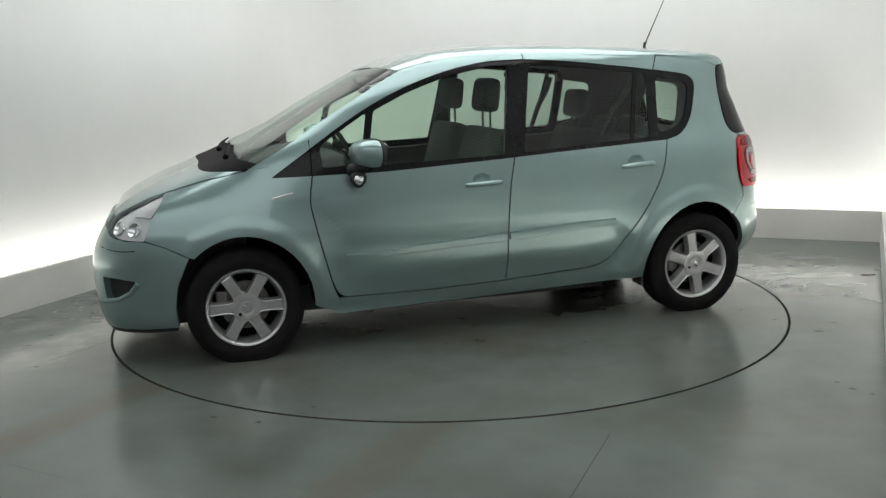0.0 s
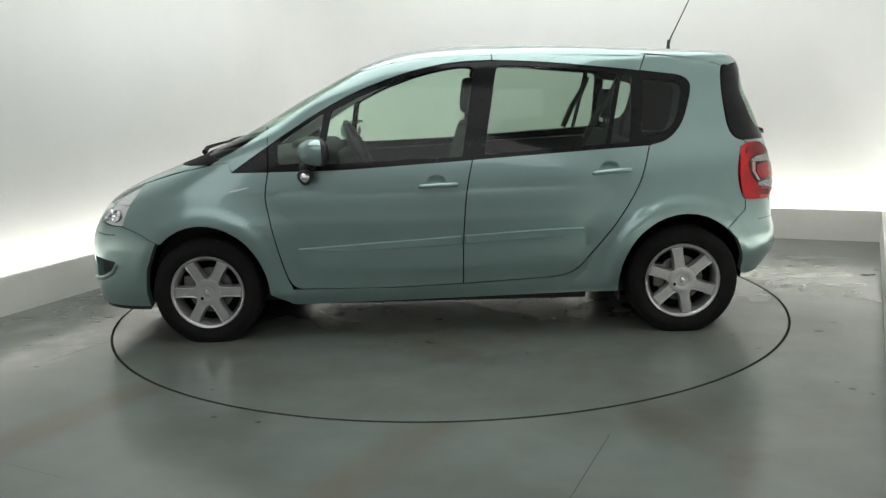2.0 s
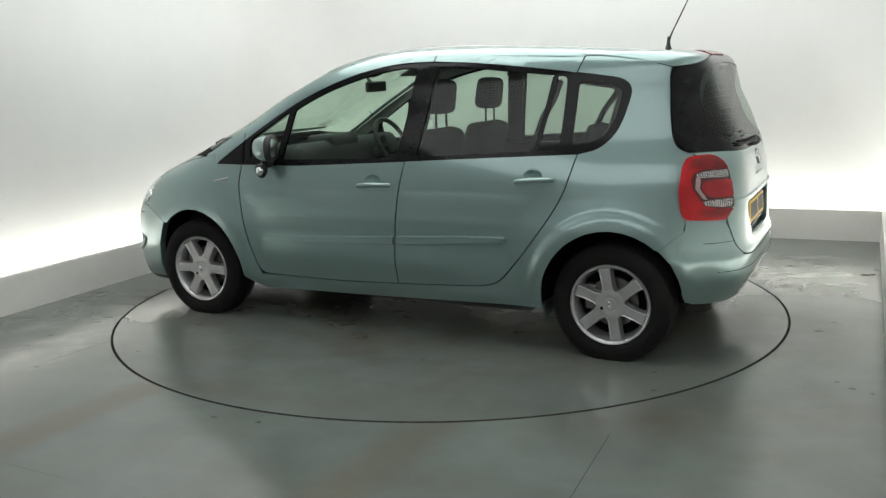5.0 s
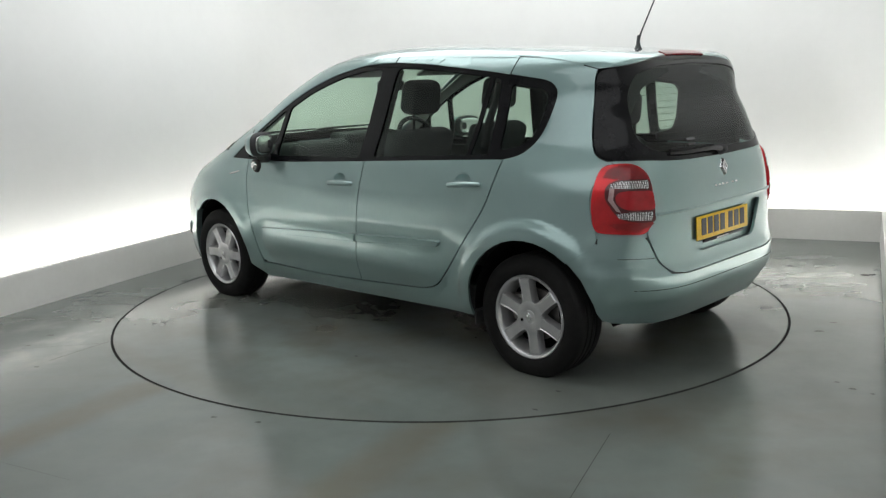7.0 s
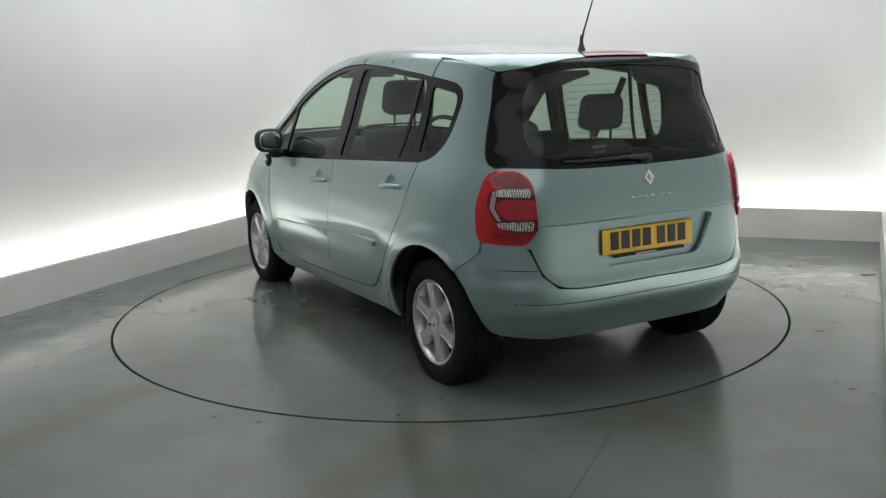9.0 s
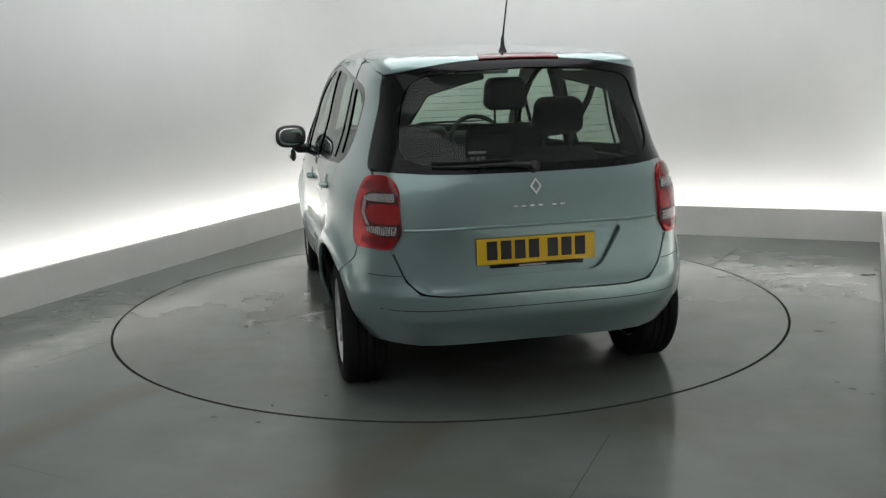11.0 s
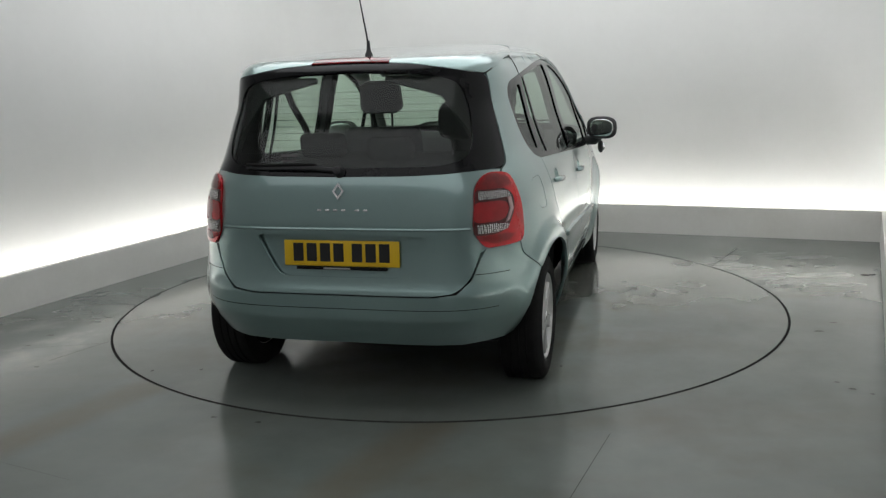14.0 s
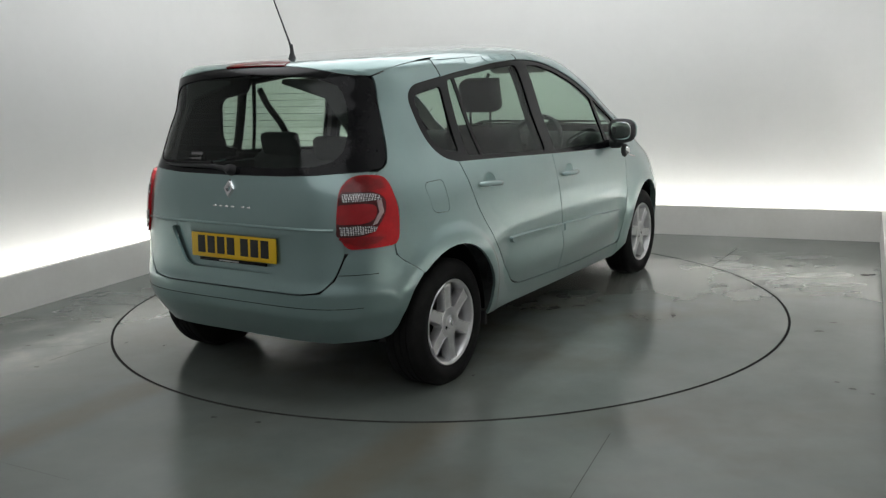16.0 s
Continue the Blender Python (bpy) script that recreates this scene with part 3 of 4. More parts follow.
def build_side(mirror):
    def side(name, pts, mat, label="", holes=(), parent=car, radius=0.03, d=G, **kw):
        return patch(name, side_poly(shrink(pts, d), radius), mat, parent, label, [side_poly(h, radius) for h in holes], mirror=mirror, **kw)

    def scoop(x, z):
        return [(x + 0.052 * math.cos(a), z + 0.012 + 0.036 * math.sin(a), 0) for a in np.linspace(0, 2 * math.pi, 20, endpoint=False)]

    doors = []
    for nm, pts, hx, hz, tilt in (("front_door", DOOR_F, 0.022, 0.842, 2.0), ("rear_door", DOOR_R, -0.893, 0.888, 4.0)):
        dr = side(nm, pts, PAINT, holes=[scoop(hx, hz)], step=0.028)
        doors.append(dr)
        pt, nn = surf(q_of_x(hx, hz), hz + 0.012), normal_at(q_of_x(hx, hz), hz)
        flip = Matrix.Diagonal((1, -1, 1, 1)) if mirror else Matrix()
        m = flip @ Matrix.Translation(pt) @ nn.to_track_quat("Z", "Y").to_matrix().to_4x4()
        dish = lathe([(0.001, -0.024), (0.020, -0.022), (0.037, -0.015), (0.048, -0.004), (0.054, -0.001)], 24, m @ (Matrix.Diagonal((0.80, 1.0, 1, 1)) if abs((m.to_3x3() @ Vector((1, 0, 0))).z) > 0.5 else Matrix.Diagonal((1.0, 0.80, 1, 1))))
        part("handle_recess", dish, PAINT, dr)
        # the grip: a bowed bar on two feet
        pts3 = [flip @ (surf(q_of_x(hx - 0.010 + d, hz), hz) + normal_at(q_of_x(hx, hz), hz) * h + Vector((0, 0, -0.008 - d * math.tan(radians(tilt))))) for d, h in ((0.098, 0.004), (0.090, 0.016), (0.06, 0.022), (0.0, 0.025), (-0.06, 0.023), (-0.088, 0.018), (-0.098, 0.004))]
        bm = tube(pts3, [0.010, 0.0125, 0.0135, 0.0140, 0.0135, 0.0125, 0.010], 10)
        part("door_handle", bm, PAINT, dr)
    front_door, rear_door = doors
    for nm, pts in (("shut_line", DOOR_F), ("shut_line", DOOR_R)):
        side(nm, pts, GAP, d=-0.014, off=-0.013, rim=0, step=0.08, holes=[[(x + (x - c[0]) * 0.2, z + (z - c[1]) * 0.2, 0) for x, z, _ in scoop(*c)] for c in ((0.022, 0.842), (-0.893, 0.888))])
    # front wing, sill, rear wing
    arch = [(x, z, 0) for x, z in ARCH_F if z > 0.215]
    wing = [(1.12, 0.985, 0.01), (1.106, 0.931, 0), (0.915, 0.930, 0), (0.939, 0.800, 0.05), (0.899, 0.582, 0.1), (0.838, 0.345, 0.06), (0.815, 0.295, 0), (0.815, 0.195, 0)] + arch[::-1]
    wing = [p for p in wing if not (p[0] > 1.545 and p[1] < 0.545)]
    wing += [(1.545, 0.560, 0), (1.66, 0.615, 0.03), (1.752, 0.645, 0.0), (1.722, 0.735, 0.05), (1.632, 0.870, 0.01), (1.40, 0.938, 0.1), (1.22, 0.972, 0.05)]
    side("front_wing", wing, PAINT, step=0.022)
    side("pillar_mount", [(1.24, 0.962, 0), (1.09, 0.948, 0), (1.09, 1.005, 0), (1.18, 0.992, 0)], PAINT, off=-0.004, rim=0, d=0.0)
    side("sill_joint", [(0.836, 0.288, 0), (0.79, 0.284, 0), (0.79, 0.197, 0), (0.836, 0.200, 0)], PAINT, off=-0.0015, rim=0, d=0.0)
    archr = [(x, z, 0) for x, z in ARCH_R if z > 0.245]
    wingr = [(-1.099, 1.016, 0), (-1.072, 0.861, 0.08), (-1.015, 0.743, 0.1), (-0.895, 0.570, 0.1), (-0.715, 0.355, 0.06), (-0.62, 0.324, 0.05), (-0.107, 0.296, 0.05), (0.29, 0.282, 0.1), (0.812, 0.287, 0), (0.812, 0.190, 0), (0.0, 0.206, 0), (-0.60, 0.222, 0), (-0.945, 0.232, 0)]
    wingr += [p for p in archr]
    wingr = [p for p in wingr if not (p[0] < -1.545 and p[1] < 0.53)]
    wingr += [(-1.52, 0.565, 0), (-1.63, 0.655, 0.03), (-1.628, 0.705, 0.0), (-1.600, 0.755, 0.05), (-1.570, 0.93, 0.05), (-1.578, 1.000, 0.03), (-1.603, 1.013, 0.02), (-1.59, 1.024, 0.0), (-1.535, 1.046, 0.03), (-1.503, 1.10, 0.06), (-1.480, 1.208, 0.1), (-1.466, 1.305, 0.1), (-1.459, 1.375, 0.05), (-1.465, 1.4145, 0.0), (-1.40, 1.435, 0.02), (-1.30, 1.4560, 0.1), (-1.06, 1.474, 0), (-1.04, 1.4005, 0)]
    wingr += [(-1.262, 1.368, 0.05), (-1.308, 1.322, 0.05), (-1.272, 1.133, 0.08), (-1.197, 1.041, 0.06)]
    flap = [(-1.275, 0.800, 0.03), (-1.395, 0.806, 0.04), (-1.402, 0.950, 0.04), (-1.270, 0.95, 0.02)]
    wing_r = side("rear_wing", wingr, PAINT, holes=[flap] if mirror else (), step=0.022)
    if mirror:
        side("fuel_flap", flap, PAINT, d=0.002, parent=wing_r, off=-0.001)
    # body-coloured frame over the windows, with the windscreen pillar
    top = [(1.118, 0.985, 0), (1.108, 0.934, 0), (0.832, 1.115, 0.1), (0.613, 1.250, 0.15), (0.396, 1.352, 0.15), (0.157, 1.430, 0.1), (-0.079, 1.474, 0.1), (-0.276, 1.476, 0)]
    side("pillar_front", top + [(-0.278, 1.4990, 0), (0.09, 1.4955, 0.1), (0.22, 1.478, 0.05), (0.395, 1.436, 0.05), (0.517, 1.372, 0.1), (0.668, 1.288, 0.1), (0.90, 1.155, 0.1), (1.03, 1.075, 0.1), (1.165, 1.003, 0.01), (1.215, 0.977, 0)], PAINT, "pale blue-green windscreen pillar", d=0.0005, rim=0.006)
    side("window_header", [(-0.278, 1.476, 0), (-0.515, 1.462, 0.1), (-0.95, 1.4145, 0.1), (-1.04, 1.4005, 0), (-1.06, 1.4755, 0), (-1.0, 1.4905, 0), (-0.5, 1.499, 0), (-0.278, 1.4990, 0)], PAINT, d=0.0005, rim=0.004)
    # painted channel under the joint of roof and side
    side("roof_channel", [(-1.40, 1.425, 0), (-1.06, 1.464, 0), (-1.0, 1.482, 0), (-0.5, 1.494, 0), (0.07, 1.490, 0), (0.07, 1.500, 0), (-0.5, 1.504, 0), (-0.985, 1.497, 0), (-1.05, 1.481, 0), (-1.3, 1.465, 0), (-1.40, 1.444, 0)], PAINT, off=-0.005, rim=0, d=0, step=0.02)
    side("pillar_trim", top + [(0.20, 1.475, 0.05), (0.38, 1.430, 0.05), (0.50, 1.368, 0.1), (0.65, 1.284, 0.1), (0.88, 1.152, 0.1), (1.02, 1.07, 0.1)], LINER, "grey windscreen pillar lining", off=-0.03, rim=0.015, d=-0.006)
    # windows: black surround with panes
    panes = {
        "quarter_window": [(0.86, 0.966, 0.02), (0.665, 0.972, 0.02), (0.600, 1.235, 0.02), (0.80, 1.117, 0.02), (0.86, 1.074, 0.02)],
        "front_window": [(0.628, 0.962, 0.02), (-0.118, 0.980, 0.02), (-0.190, 1.445, 0.03), (-0.079, 1.448, 0.05), (0.14, 1.407, 0.1), (0.38, 1.328, 0.1), (0.562, 1.240, 0.02)],
        "rear_window": [(-0.232, 0.988, 0.02), (-0.66, 1.014, 0.1), (-0.998, 1.034, 0.02), (-0.998, 1.386, 0.03), (-0.515, 1.438, 0.1), (-0.305, 1.450, 0.03)],
        "rear_quarter_window": [(-1.055, 1.055, 0.03), (-1.185, 1.080, 0.06), (-1.238, 1.15, 0.06), (-1.265, 1.305, 0.04), (-1.235, 1.335, 0.04), (-1.055, 1.362, 0.03)],
    }
    side("window_surround", DLO, BLACK, "gloss black window surround", [p for p in panes.values()], off=-0.005, d=-0.010)
    for nm, pts in panes.items():
        side(nm, pts, GLASS if nm in ("quarter_window", "front_window") else TINT, "green-tinted glass", d=-0.006, off=-0.011, rim=0)
    for run in ([(0.905, 1.168), (0.907, 1.10), (0.912, 1.0), (0.915, 0.937)], [(-0.277, 1.476), (-0.277, 1.495), (-0.277, 1.512)], [(-1.04, 1.402), (-1.053, 1.44), (-1.066, 1.475)]):
        pts3 = []
        for x, z in run:
            q, zz = sq(x, z)
            v = surf(q, zz) + normal_at(q, zz) * 0.0003
            pts3.append(Vector((v.x, -v.y if mirror else v.y, v.z)))
        part("shut_line", tube(pts3, 0.0026, 6), GAP, car)
    # rub strips
    side("rub_strip", [(0.775, 0.512, 0.012), (0.55, 0.528, 0.1), (-0.108, 0.565, 0.004), (-0.108, 0.520, 0.004), (0.55, 0.494, 0.1)], PAINT, parent=front_door, off=0.016, rim=0.017, slope=0.005, d=0.003, step=0.03, radius=0.01)
    side("rub_strip", [(-0.122, 0.566, 0.004), (-0.55, 0.590, 0.1), (-0.765, 0.594, 0.015), (-0.74, 0.562, 0.015), (-0.50, 0.545, 0.1), (-0.122, 0.521, 0.004)], PAINT, parent=rear_door, off=0.016, rim=0.017, slope=0.005, d=0.003, step=0.03, radius=0.01)


for flag in (False, True):
    build_side(flag)


def both(points):
    """A half outline (q, z) from one centre to the other, completed across the middle of an end."""
    s = 1 if points[0][0] > 0 else -1
    mid = s * (SIDE + END)
    return points + [(2 * mid - q, z) for q, z in points[::-1]]


def fq(y, z):
    return (q_of_y(y, z, 1), z)


def rq(y, z):
    return (q_of_y(y, z, -1), z)


# bonnet, windscreen, cowl, roof, front bumper
patch("bonnet", both([fq(0.0, 0.765), fq(0.35, 0.760), sq(1.890, 0.7495), sq(1.80, 0.8030), sq(1.70, 0.8480), sq(1.633, 0.870), sq(1.52, 0.9055), sq(1.40, 0.940), sq(1.24, 0.9725), fq(0.62, 0.960), fq(0.3, 0.963), fq(0.0, 0.966)]), PAINT, car)
patch("cowl", both([fq(0.0, 0.966), fq(0.3, 0.963), fq(0.62, 0.960), sq(1.235, 0.976), sq(1.20, 0.986), sq(1.168, 1.004), fq(0.55, 1.030), fq(0.0, 1.045)]), RUBBER, car, "black plastic cowl below the windscreen")
patch("windscreen", both([fq(0.0, 1.048), fq(0.55, 1.033), sq(1.165, 1.007), sq(1.028, 1.08), sq(0.897, 1.158), sq(0.665, 1.292), sq(0.514, 1.376), sq(0.392, 1.440), fq(0.45, 1.452), fq(0.0, 1.46)]), GLASS, car, "green-tinted windscreen", off=-0.004, rim=0)
FOG = [sq(1.97, 0.462), sq(1.90, 0.458), sq(1.815, 0.446), sq(1.80, 0.432), sq(1.835, 0.39), sq(1.90, 0.355), sq(1.96, 0.342)]
MID = 2 * (SIDE + END)
FOG2 = [(MID - a, z) for a, z in FOG]
GRILLE = both([fq(0.0, 0.30), fq(0.40, 0.31), fq(0.42, 0.44), fq(0.0, 0.45)])
patch("front_bumper", both([fq(0.0, 0.20), fq(0.5, 0.19), sq(1.80, 0.19), sq(1.62, 0.20), sq(1.628, 0.30), sq(1.61, 0.42), sq(1.575, 0.50), sq(1.546, 0.5595), sq(1.66, 0.6145), sq(1.753, 0.6425), sq(1.85, 0.645), sq(1.92, 0.662), sq(1.932, 0.69), fq(0.35, 0.70), fq(0.0, 0.71)]), PAINT, car, holes=[GRILLE, FOG, FOG2], rim=0.04)
patch("grille", both([fq(0.0, 0.712), fq(0.35, 0.702), sq(1.935, 0.69), sq(1.895, 0.75), fq(0.35, 0.758), fq(0.0, 0.763)]), PLASTIC, car, off=-0.02, rim=0)
for s in (1, -1):
    for nm, run, rad, lift, mat in (("intake_lip", ((1.80, 0.436), (1.835, 0.386), (1.90, 0.350), (1.96, 0.336), (1.99, 0.332)), 0.013, 0.0, PAINT), ("bumper_crease", ((1.80, 0.598), (1.86, 0.594), (1.92, 0.598), (1.965, 0.608)), 0.0022, 0.0, GAP)):
        pts = []
        for x, z in run:
            q, zz = sq(x, z)
            p = surf(q, zz) + normal_at(q, zz) * lift
            pts.append((p.x, p.y * s, p.z))
        part(nm, tube(pts, rad, 8), mat, car)
patch("lower_grille", GRILLE, PLASTIC, car, "black plastic lower grille", off=-0.035, rim=0)
patch("air_intake", FOG, PLASTIC, car, "black air intake", off=-0.035, rim=0)
patch("air_intake", FOG2, PLASTIC, car, "black air intake", off=-0.035, rim=0)
HEAD = [(1.630, 0.868, 0.02), (1.70, 0.846, 0.05), (1.80, 0.801, 0.1), (1.888, 0.747, 0.03), (1.927, 0.70, 0.03), (1.918, 0.666, 0.03), (1.85, 0.648, 0.1), (1.757, 0.644, 0.01), (1.724, 0.735, 0.1)]
for flag in (False, True):
    lamp = patch("headlight", side_poly(HEAD), CLEAR, car, "clear plastic headlight", rim=0.05, off=0.003, mirror=flag)
    patch("lamp_housing", side_poly(shrink(HEAD, 0.003)), SILVER, lamp, "silver lamp housing", rim=0, off=-0.020, mirror=flag)
    patch("indicator", side_poly([(1.640, 0.858), (1.70, 0.835), (1.79, 0.79), (1.80, 0.765), (1.715, 0.757)], 0.01), SILVER, lamp, "clear indicator lens", rim=0.01, off=-0.008, mirror=flag)
    for x, z in ((1.80, 0.70), (1.875, 0.705)):
        pt, nn = surf(q_of_x(x, z), z), normal_at(q_of_x(x, z), z)
        m = Matrix.Translation(pt - nn * 0.036) @ nn.to_track_quat("Z", "Y").to_matrix().to_4x4()
        if flag:
            m = Matrix.Diagonal((1, -1, 1, 1)) @ m
        part("reflector", lathe([(0.001, 0.014), (0.012, 0.015), (0.026, 0.020), (0.036, 0.030), (0.038, 0.018)], 24, m), CHROME, lamp)

# roof: one skin from its seams up to the ridge
SEAM = sorted([rq(0.0, 1.474), rq(0.15, 1.471), rq(0.3, 1.460), rq(0.41, 1.4445), rq(0.50, 1.4285), sq(-1.468, 1.4165), sq(-1.40, 1.437), sq(-1.30, 1.4580), sq(-1.07, 1.4755), sq(-1.0, 1.4918), sq(-0.5, 1.4998), sq(-0.278, 1.4996), sq(0.09, 1.4963), sq(0.22, 1.4795), sq(0.394, 1.4395), fq(0.45, 1.4545), fq(0.0, 1.4625)])


def build_roof():
    reach = SIDE + END
    n = 170
    qs = sorted(set(list(np.linspace(-reach, reach, n)) + [q for q, z in SEAM]))
    ts = [1 - (1 - t) ** 1.7 for t in np.linspace(0, 0.995, 18)]
    verts, norms, faces = [], [], []
    cols = [(q, 1) for q in qs] + [(q, -1) for q in qs[::-1][1:-1]]
    for q, s in cols:
        z0 = float(np.interp(q, [a for a, _ in SEAM], [z for _, z in SEAM]))
        for t in [None] + ts:
            z = z0 if t is None else z0 + (ZMAX - z0) * t
            p, m = surf(q, z), normal_at(q, z)
            if t is None:
                p = p - m * 0.008
            lift = 0.0 if t is None else 0.019 * t * math.exp(-((p.x + 0.25) / (0.8 if p.x > -0.25 else 1.35)) ** 2)
            verts.append(Vector((p.x, p.y * s, p.z + lift)))
            norms.append(Vector((m.x, m.y * s, m.z)))
    k = len(ts) + 1
    c = len(cols)
    for i in range(c):
        j = (i + 1) % c
        for r in range(k - 1):
            faces.append((i * k + r, j * k + r, j * k + r + 1, i * k + r + 1))
    faces.append(tuple(i * k + k - 1 for i in range(c)))
    fixed = []
    for f in faces:
        a = (verts[f[1]] - verts[f[0]]).cross(verts[f[2]] - verts[f[0]])
        fixed.append(f if a.dot(norms[f[0]] + norms[f[2]]) > 0 or len(f) > 4 else f[::-1])
    ob_from("roof", verts, fixed, PAINT, car, "", True, norms)


build_roof()

# tailgate with its window
tg_win = [rq(0.0, 1.002), rq(0.3, 1.005), rq(0.46, 1.011), rq(0.54, 1.018), sq(-1.592, 1.029), sq(-1.540, 1.051), sq(-1.508, 1.101), sq(-1.485, 1.208), sq(-1.471, 1.305), sq(-1.464, 1.375), sq(-1.472, 1.410), rq(0.50, 1.425), rq(0.41, 1.441), rq(0.3, 1.456), rq(0.15, 1.467), rq(0.0, 1.470)]
tailgate = patch("tailgate", rounded(both([rq(0.0, 0.507), rq(0.40, 0.507), rq(0.50, 0.520), rq(0.555, 0.570), rq(0.59, 0.66), rq(0.603, 0.705), rq(0.565, 0.765), rq(0.562, 0.94), rq(0.585, 1.0), sq(-1.607, 1.014), sq(-1.594, 1.0255), rq(0.54, 1.0145), rq(0.46, 1.008), rq(0.3, 1.002), rq(0.0, 0.999)]), 0.03), PAINT, car,
                 holes=[rounded(both([rq(0.0, 0.578), rq(0.26, 0.579), rq(0.295, 0.60), rq(0.385, 0.755), rq(0.0, 0.760)]), 0.03)])

recess = both([rq(0.0, 0.570), rq(0.29, 0.570), rq(0.32, 0.61), rq(0.40, 0.765), rq(0.0, 0.768)])
patch("plate_recess", recess, PAINT, tailgate, off=-0.027, rim=0)
inner = both([rq(0.0, 1.034), rq(0.3, 1.036), rq(0.44, 1.042), rq(0.525, 1.06), rq(0.555, 1.11), rq(0.545, 1.2), rq(0.522, 1.3), rq(0.49, 1.375), rq(0.43, 1.402), rq(0.3, 1.421), rq(0.0, 1.432)])
inner = rounded(inner, 0.05)
surround = patch("rear_screen_surround", rounded(both(tg_win), 0.03), BLACK, tailgate, "gloss black border of the rear window", holes=[inner], off=0.001)
patch("rear_screen", inner, TINT, tailgate, "dark tinted rear window with heater lines", off=-0.003, rim=0)
for k in range(11):
    z = 1.07 + 0.028 * k
    pts = [surf(q_of_y(y, z, -1), z) + normal_at(q_of_y(y, z, -1), z) * -0.006 for y in np.linspace(-0.46, 0.46, 13)]
    part("heater_line", tube(pts, 0.0011, 4), PLASTIC, tailgate)
# front lip
patch("front_lip", both([fq(0.0, 0.165), fq(0.5, 0.162), sq(1.80, 0.165), sq(1.63, 0.175), sq(1.62, 0.198), sq(1.80, 0.189), fq(0.5, 0.189), fq(0.0, 0.199)]), PLASTIC, car, "black plastic front lip", off=-0.004, rim=0.05)
# tailgate crease and lip over the plate
pts = [surf(q_of_y(y, 0.783, -1), 0.783) + normal_at(q_of_y(y, 0.783, -1), 0.783) * 0.002 for y in np.linspace(-0.556, 0.556, 25)]
part("tailgate_trim", tube(pts, 0.007, 8), PAINT, tailgate)
# plate with plain bars in place of its characters
PM = Matrix.Translation((-1.850, 0, 0.676)) @ Matrix.Rotation(radians(3.0), 4, "Y") @ Matrix.Rotation(radians(-90), 4, "Y")
# plate space: x up, y to the car's left, z backwards
plate = part("number_plate", box((0.111, 0.52, 0.006), PM @ Matrix.Translation((0, 0, -0.001)), 0.004), YELLOW, tailgate, "yellow rear number plate")
y = 0.219
for k in range(7):
    part("plate_bar", box((0.079, 0.046, 0.002), PM @ Matrix.Translation((0.004, y - 0.025, 0.003)), 0.0005, 1), INK, plate)
    y -= 0.061 + (0.022 if k == 3 else 0)
part("plate_strip", box((0.014, 0.41, 0.008), PM @ Matrix.Translation((-0.064, 0, 0.002)), 0.003), BLACK, tailgate, "black strip below the plate")
part("plate_strip_text", box((0.007, 0.12, 0.002), PM @ Matrix.Translation((-0.064, 0.02, 0.007))), LINER, tailgate)

# diamond badge and the unreadable name under it
def rear_frame(y, z, off=0.0):
    p, n = surf(q_of_y(y, z, -1), z), normal_at(q_of_y(y, z, -1), z)
    xa = Vector((0, -1, 0))
    xa = (xa - n * xa.dot(n)).normalized()
    ya = n.cross(xa)
    return Matrix.Translation(p + n * off) @ Matrix((xa, ya, n)).transposed().to_4x4()


bm = bmesh.new()
outer = [(0, 0.043), (0.031, 0), (0, -0.043), (-0.031, 0)]
rings = [[bm.verts.new(rear_frame(0, 0.941) @ Vector((x * s, y * s, h))) for x, y in outer] for s, h in ((1.0, 0.0), (0.84, 0.013), (0.52, 0.013), (0.34, 0.0))]
for a, c in zip(rings, rings[1:]):
    for i in range(4):
        bm.faces.new((a[i], a[(i + 1) % 4], c[(i + 1) % 4], c[i]))
part("badge", bm, CHROME, tailgate, "chrome diamond badge", angle=20)
for k in range(6):
    y = 0.088 - k * 0.036 - (0.025 if k > 3 else 0)
    part("name_bar", box((0.020, 0.008, 0.003), rear_frame(y, 0.862, 0.001), 0.001, 1), CHROME, tailgate)

# small worn sticker with writing that cannot be read
sticker = part("window_sticker", box((0.075, 0.012, 0.0012), rear_frame(0.235, 1.088, 0.0015), 0.0004, 1), STICKER, tailgate, "small worn white window sticker")
for k, (dy, dz, wide) in enumerate(((0.022, -0.022, 0.018), (0.0, -0.022, 0.016), (-0.022, -0.022, 0.018), (0.004, -0.040, 0.05))):
    part("sticker_bar", box((wide, 0.011, 0.0012), rear_frame(0.235 + dy, 1.088 + dz, 0.0015), 0.0004, 1), STICKER, sticker)

# rear wiper
wm = [surf(q_of_y(y, z, -1), z) + normal_at(q_of_y(y, z, -1), z) * h for y, z, h in ((0.0, 1.022, 0.018), (0.10, 1.030, 0.028), (0.22, 1.030, 0.026), (0.33, 1.030, 0.02), (0.43, 1.034, 0.012))]
wiper = part("rear_wiper", tube(wm, [0.013, 0.010, 0.008, 0.007, 0.005], 8), PLASTIC, tailgate, "black rear wiper arm")
part("wiper_blade", tube([p + Vector((0.004, 0, 0.014)) for p in wm[1:]], 0.007, 6), RUBBER, wiper)
part("wiper_pivot", lathe([(0.001, 0.040), (0.016, 0.036), (0.024, 0.02), (0.026, -0.004)], 20, rear_frame(0.0, 1.020)), PLASTIC, wiper)

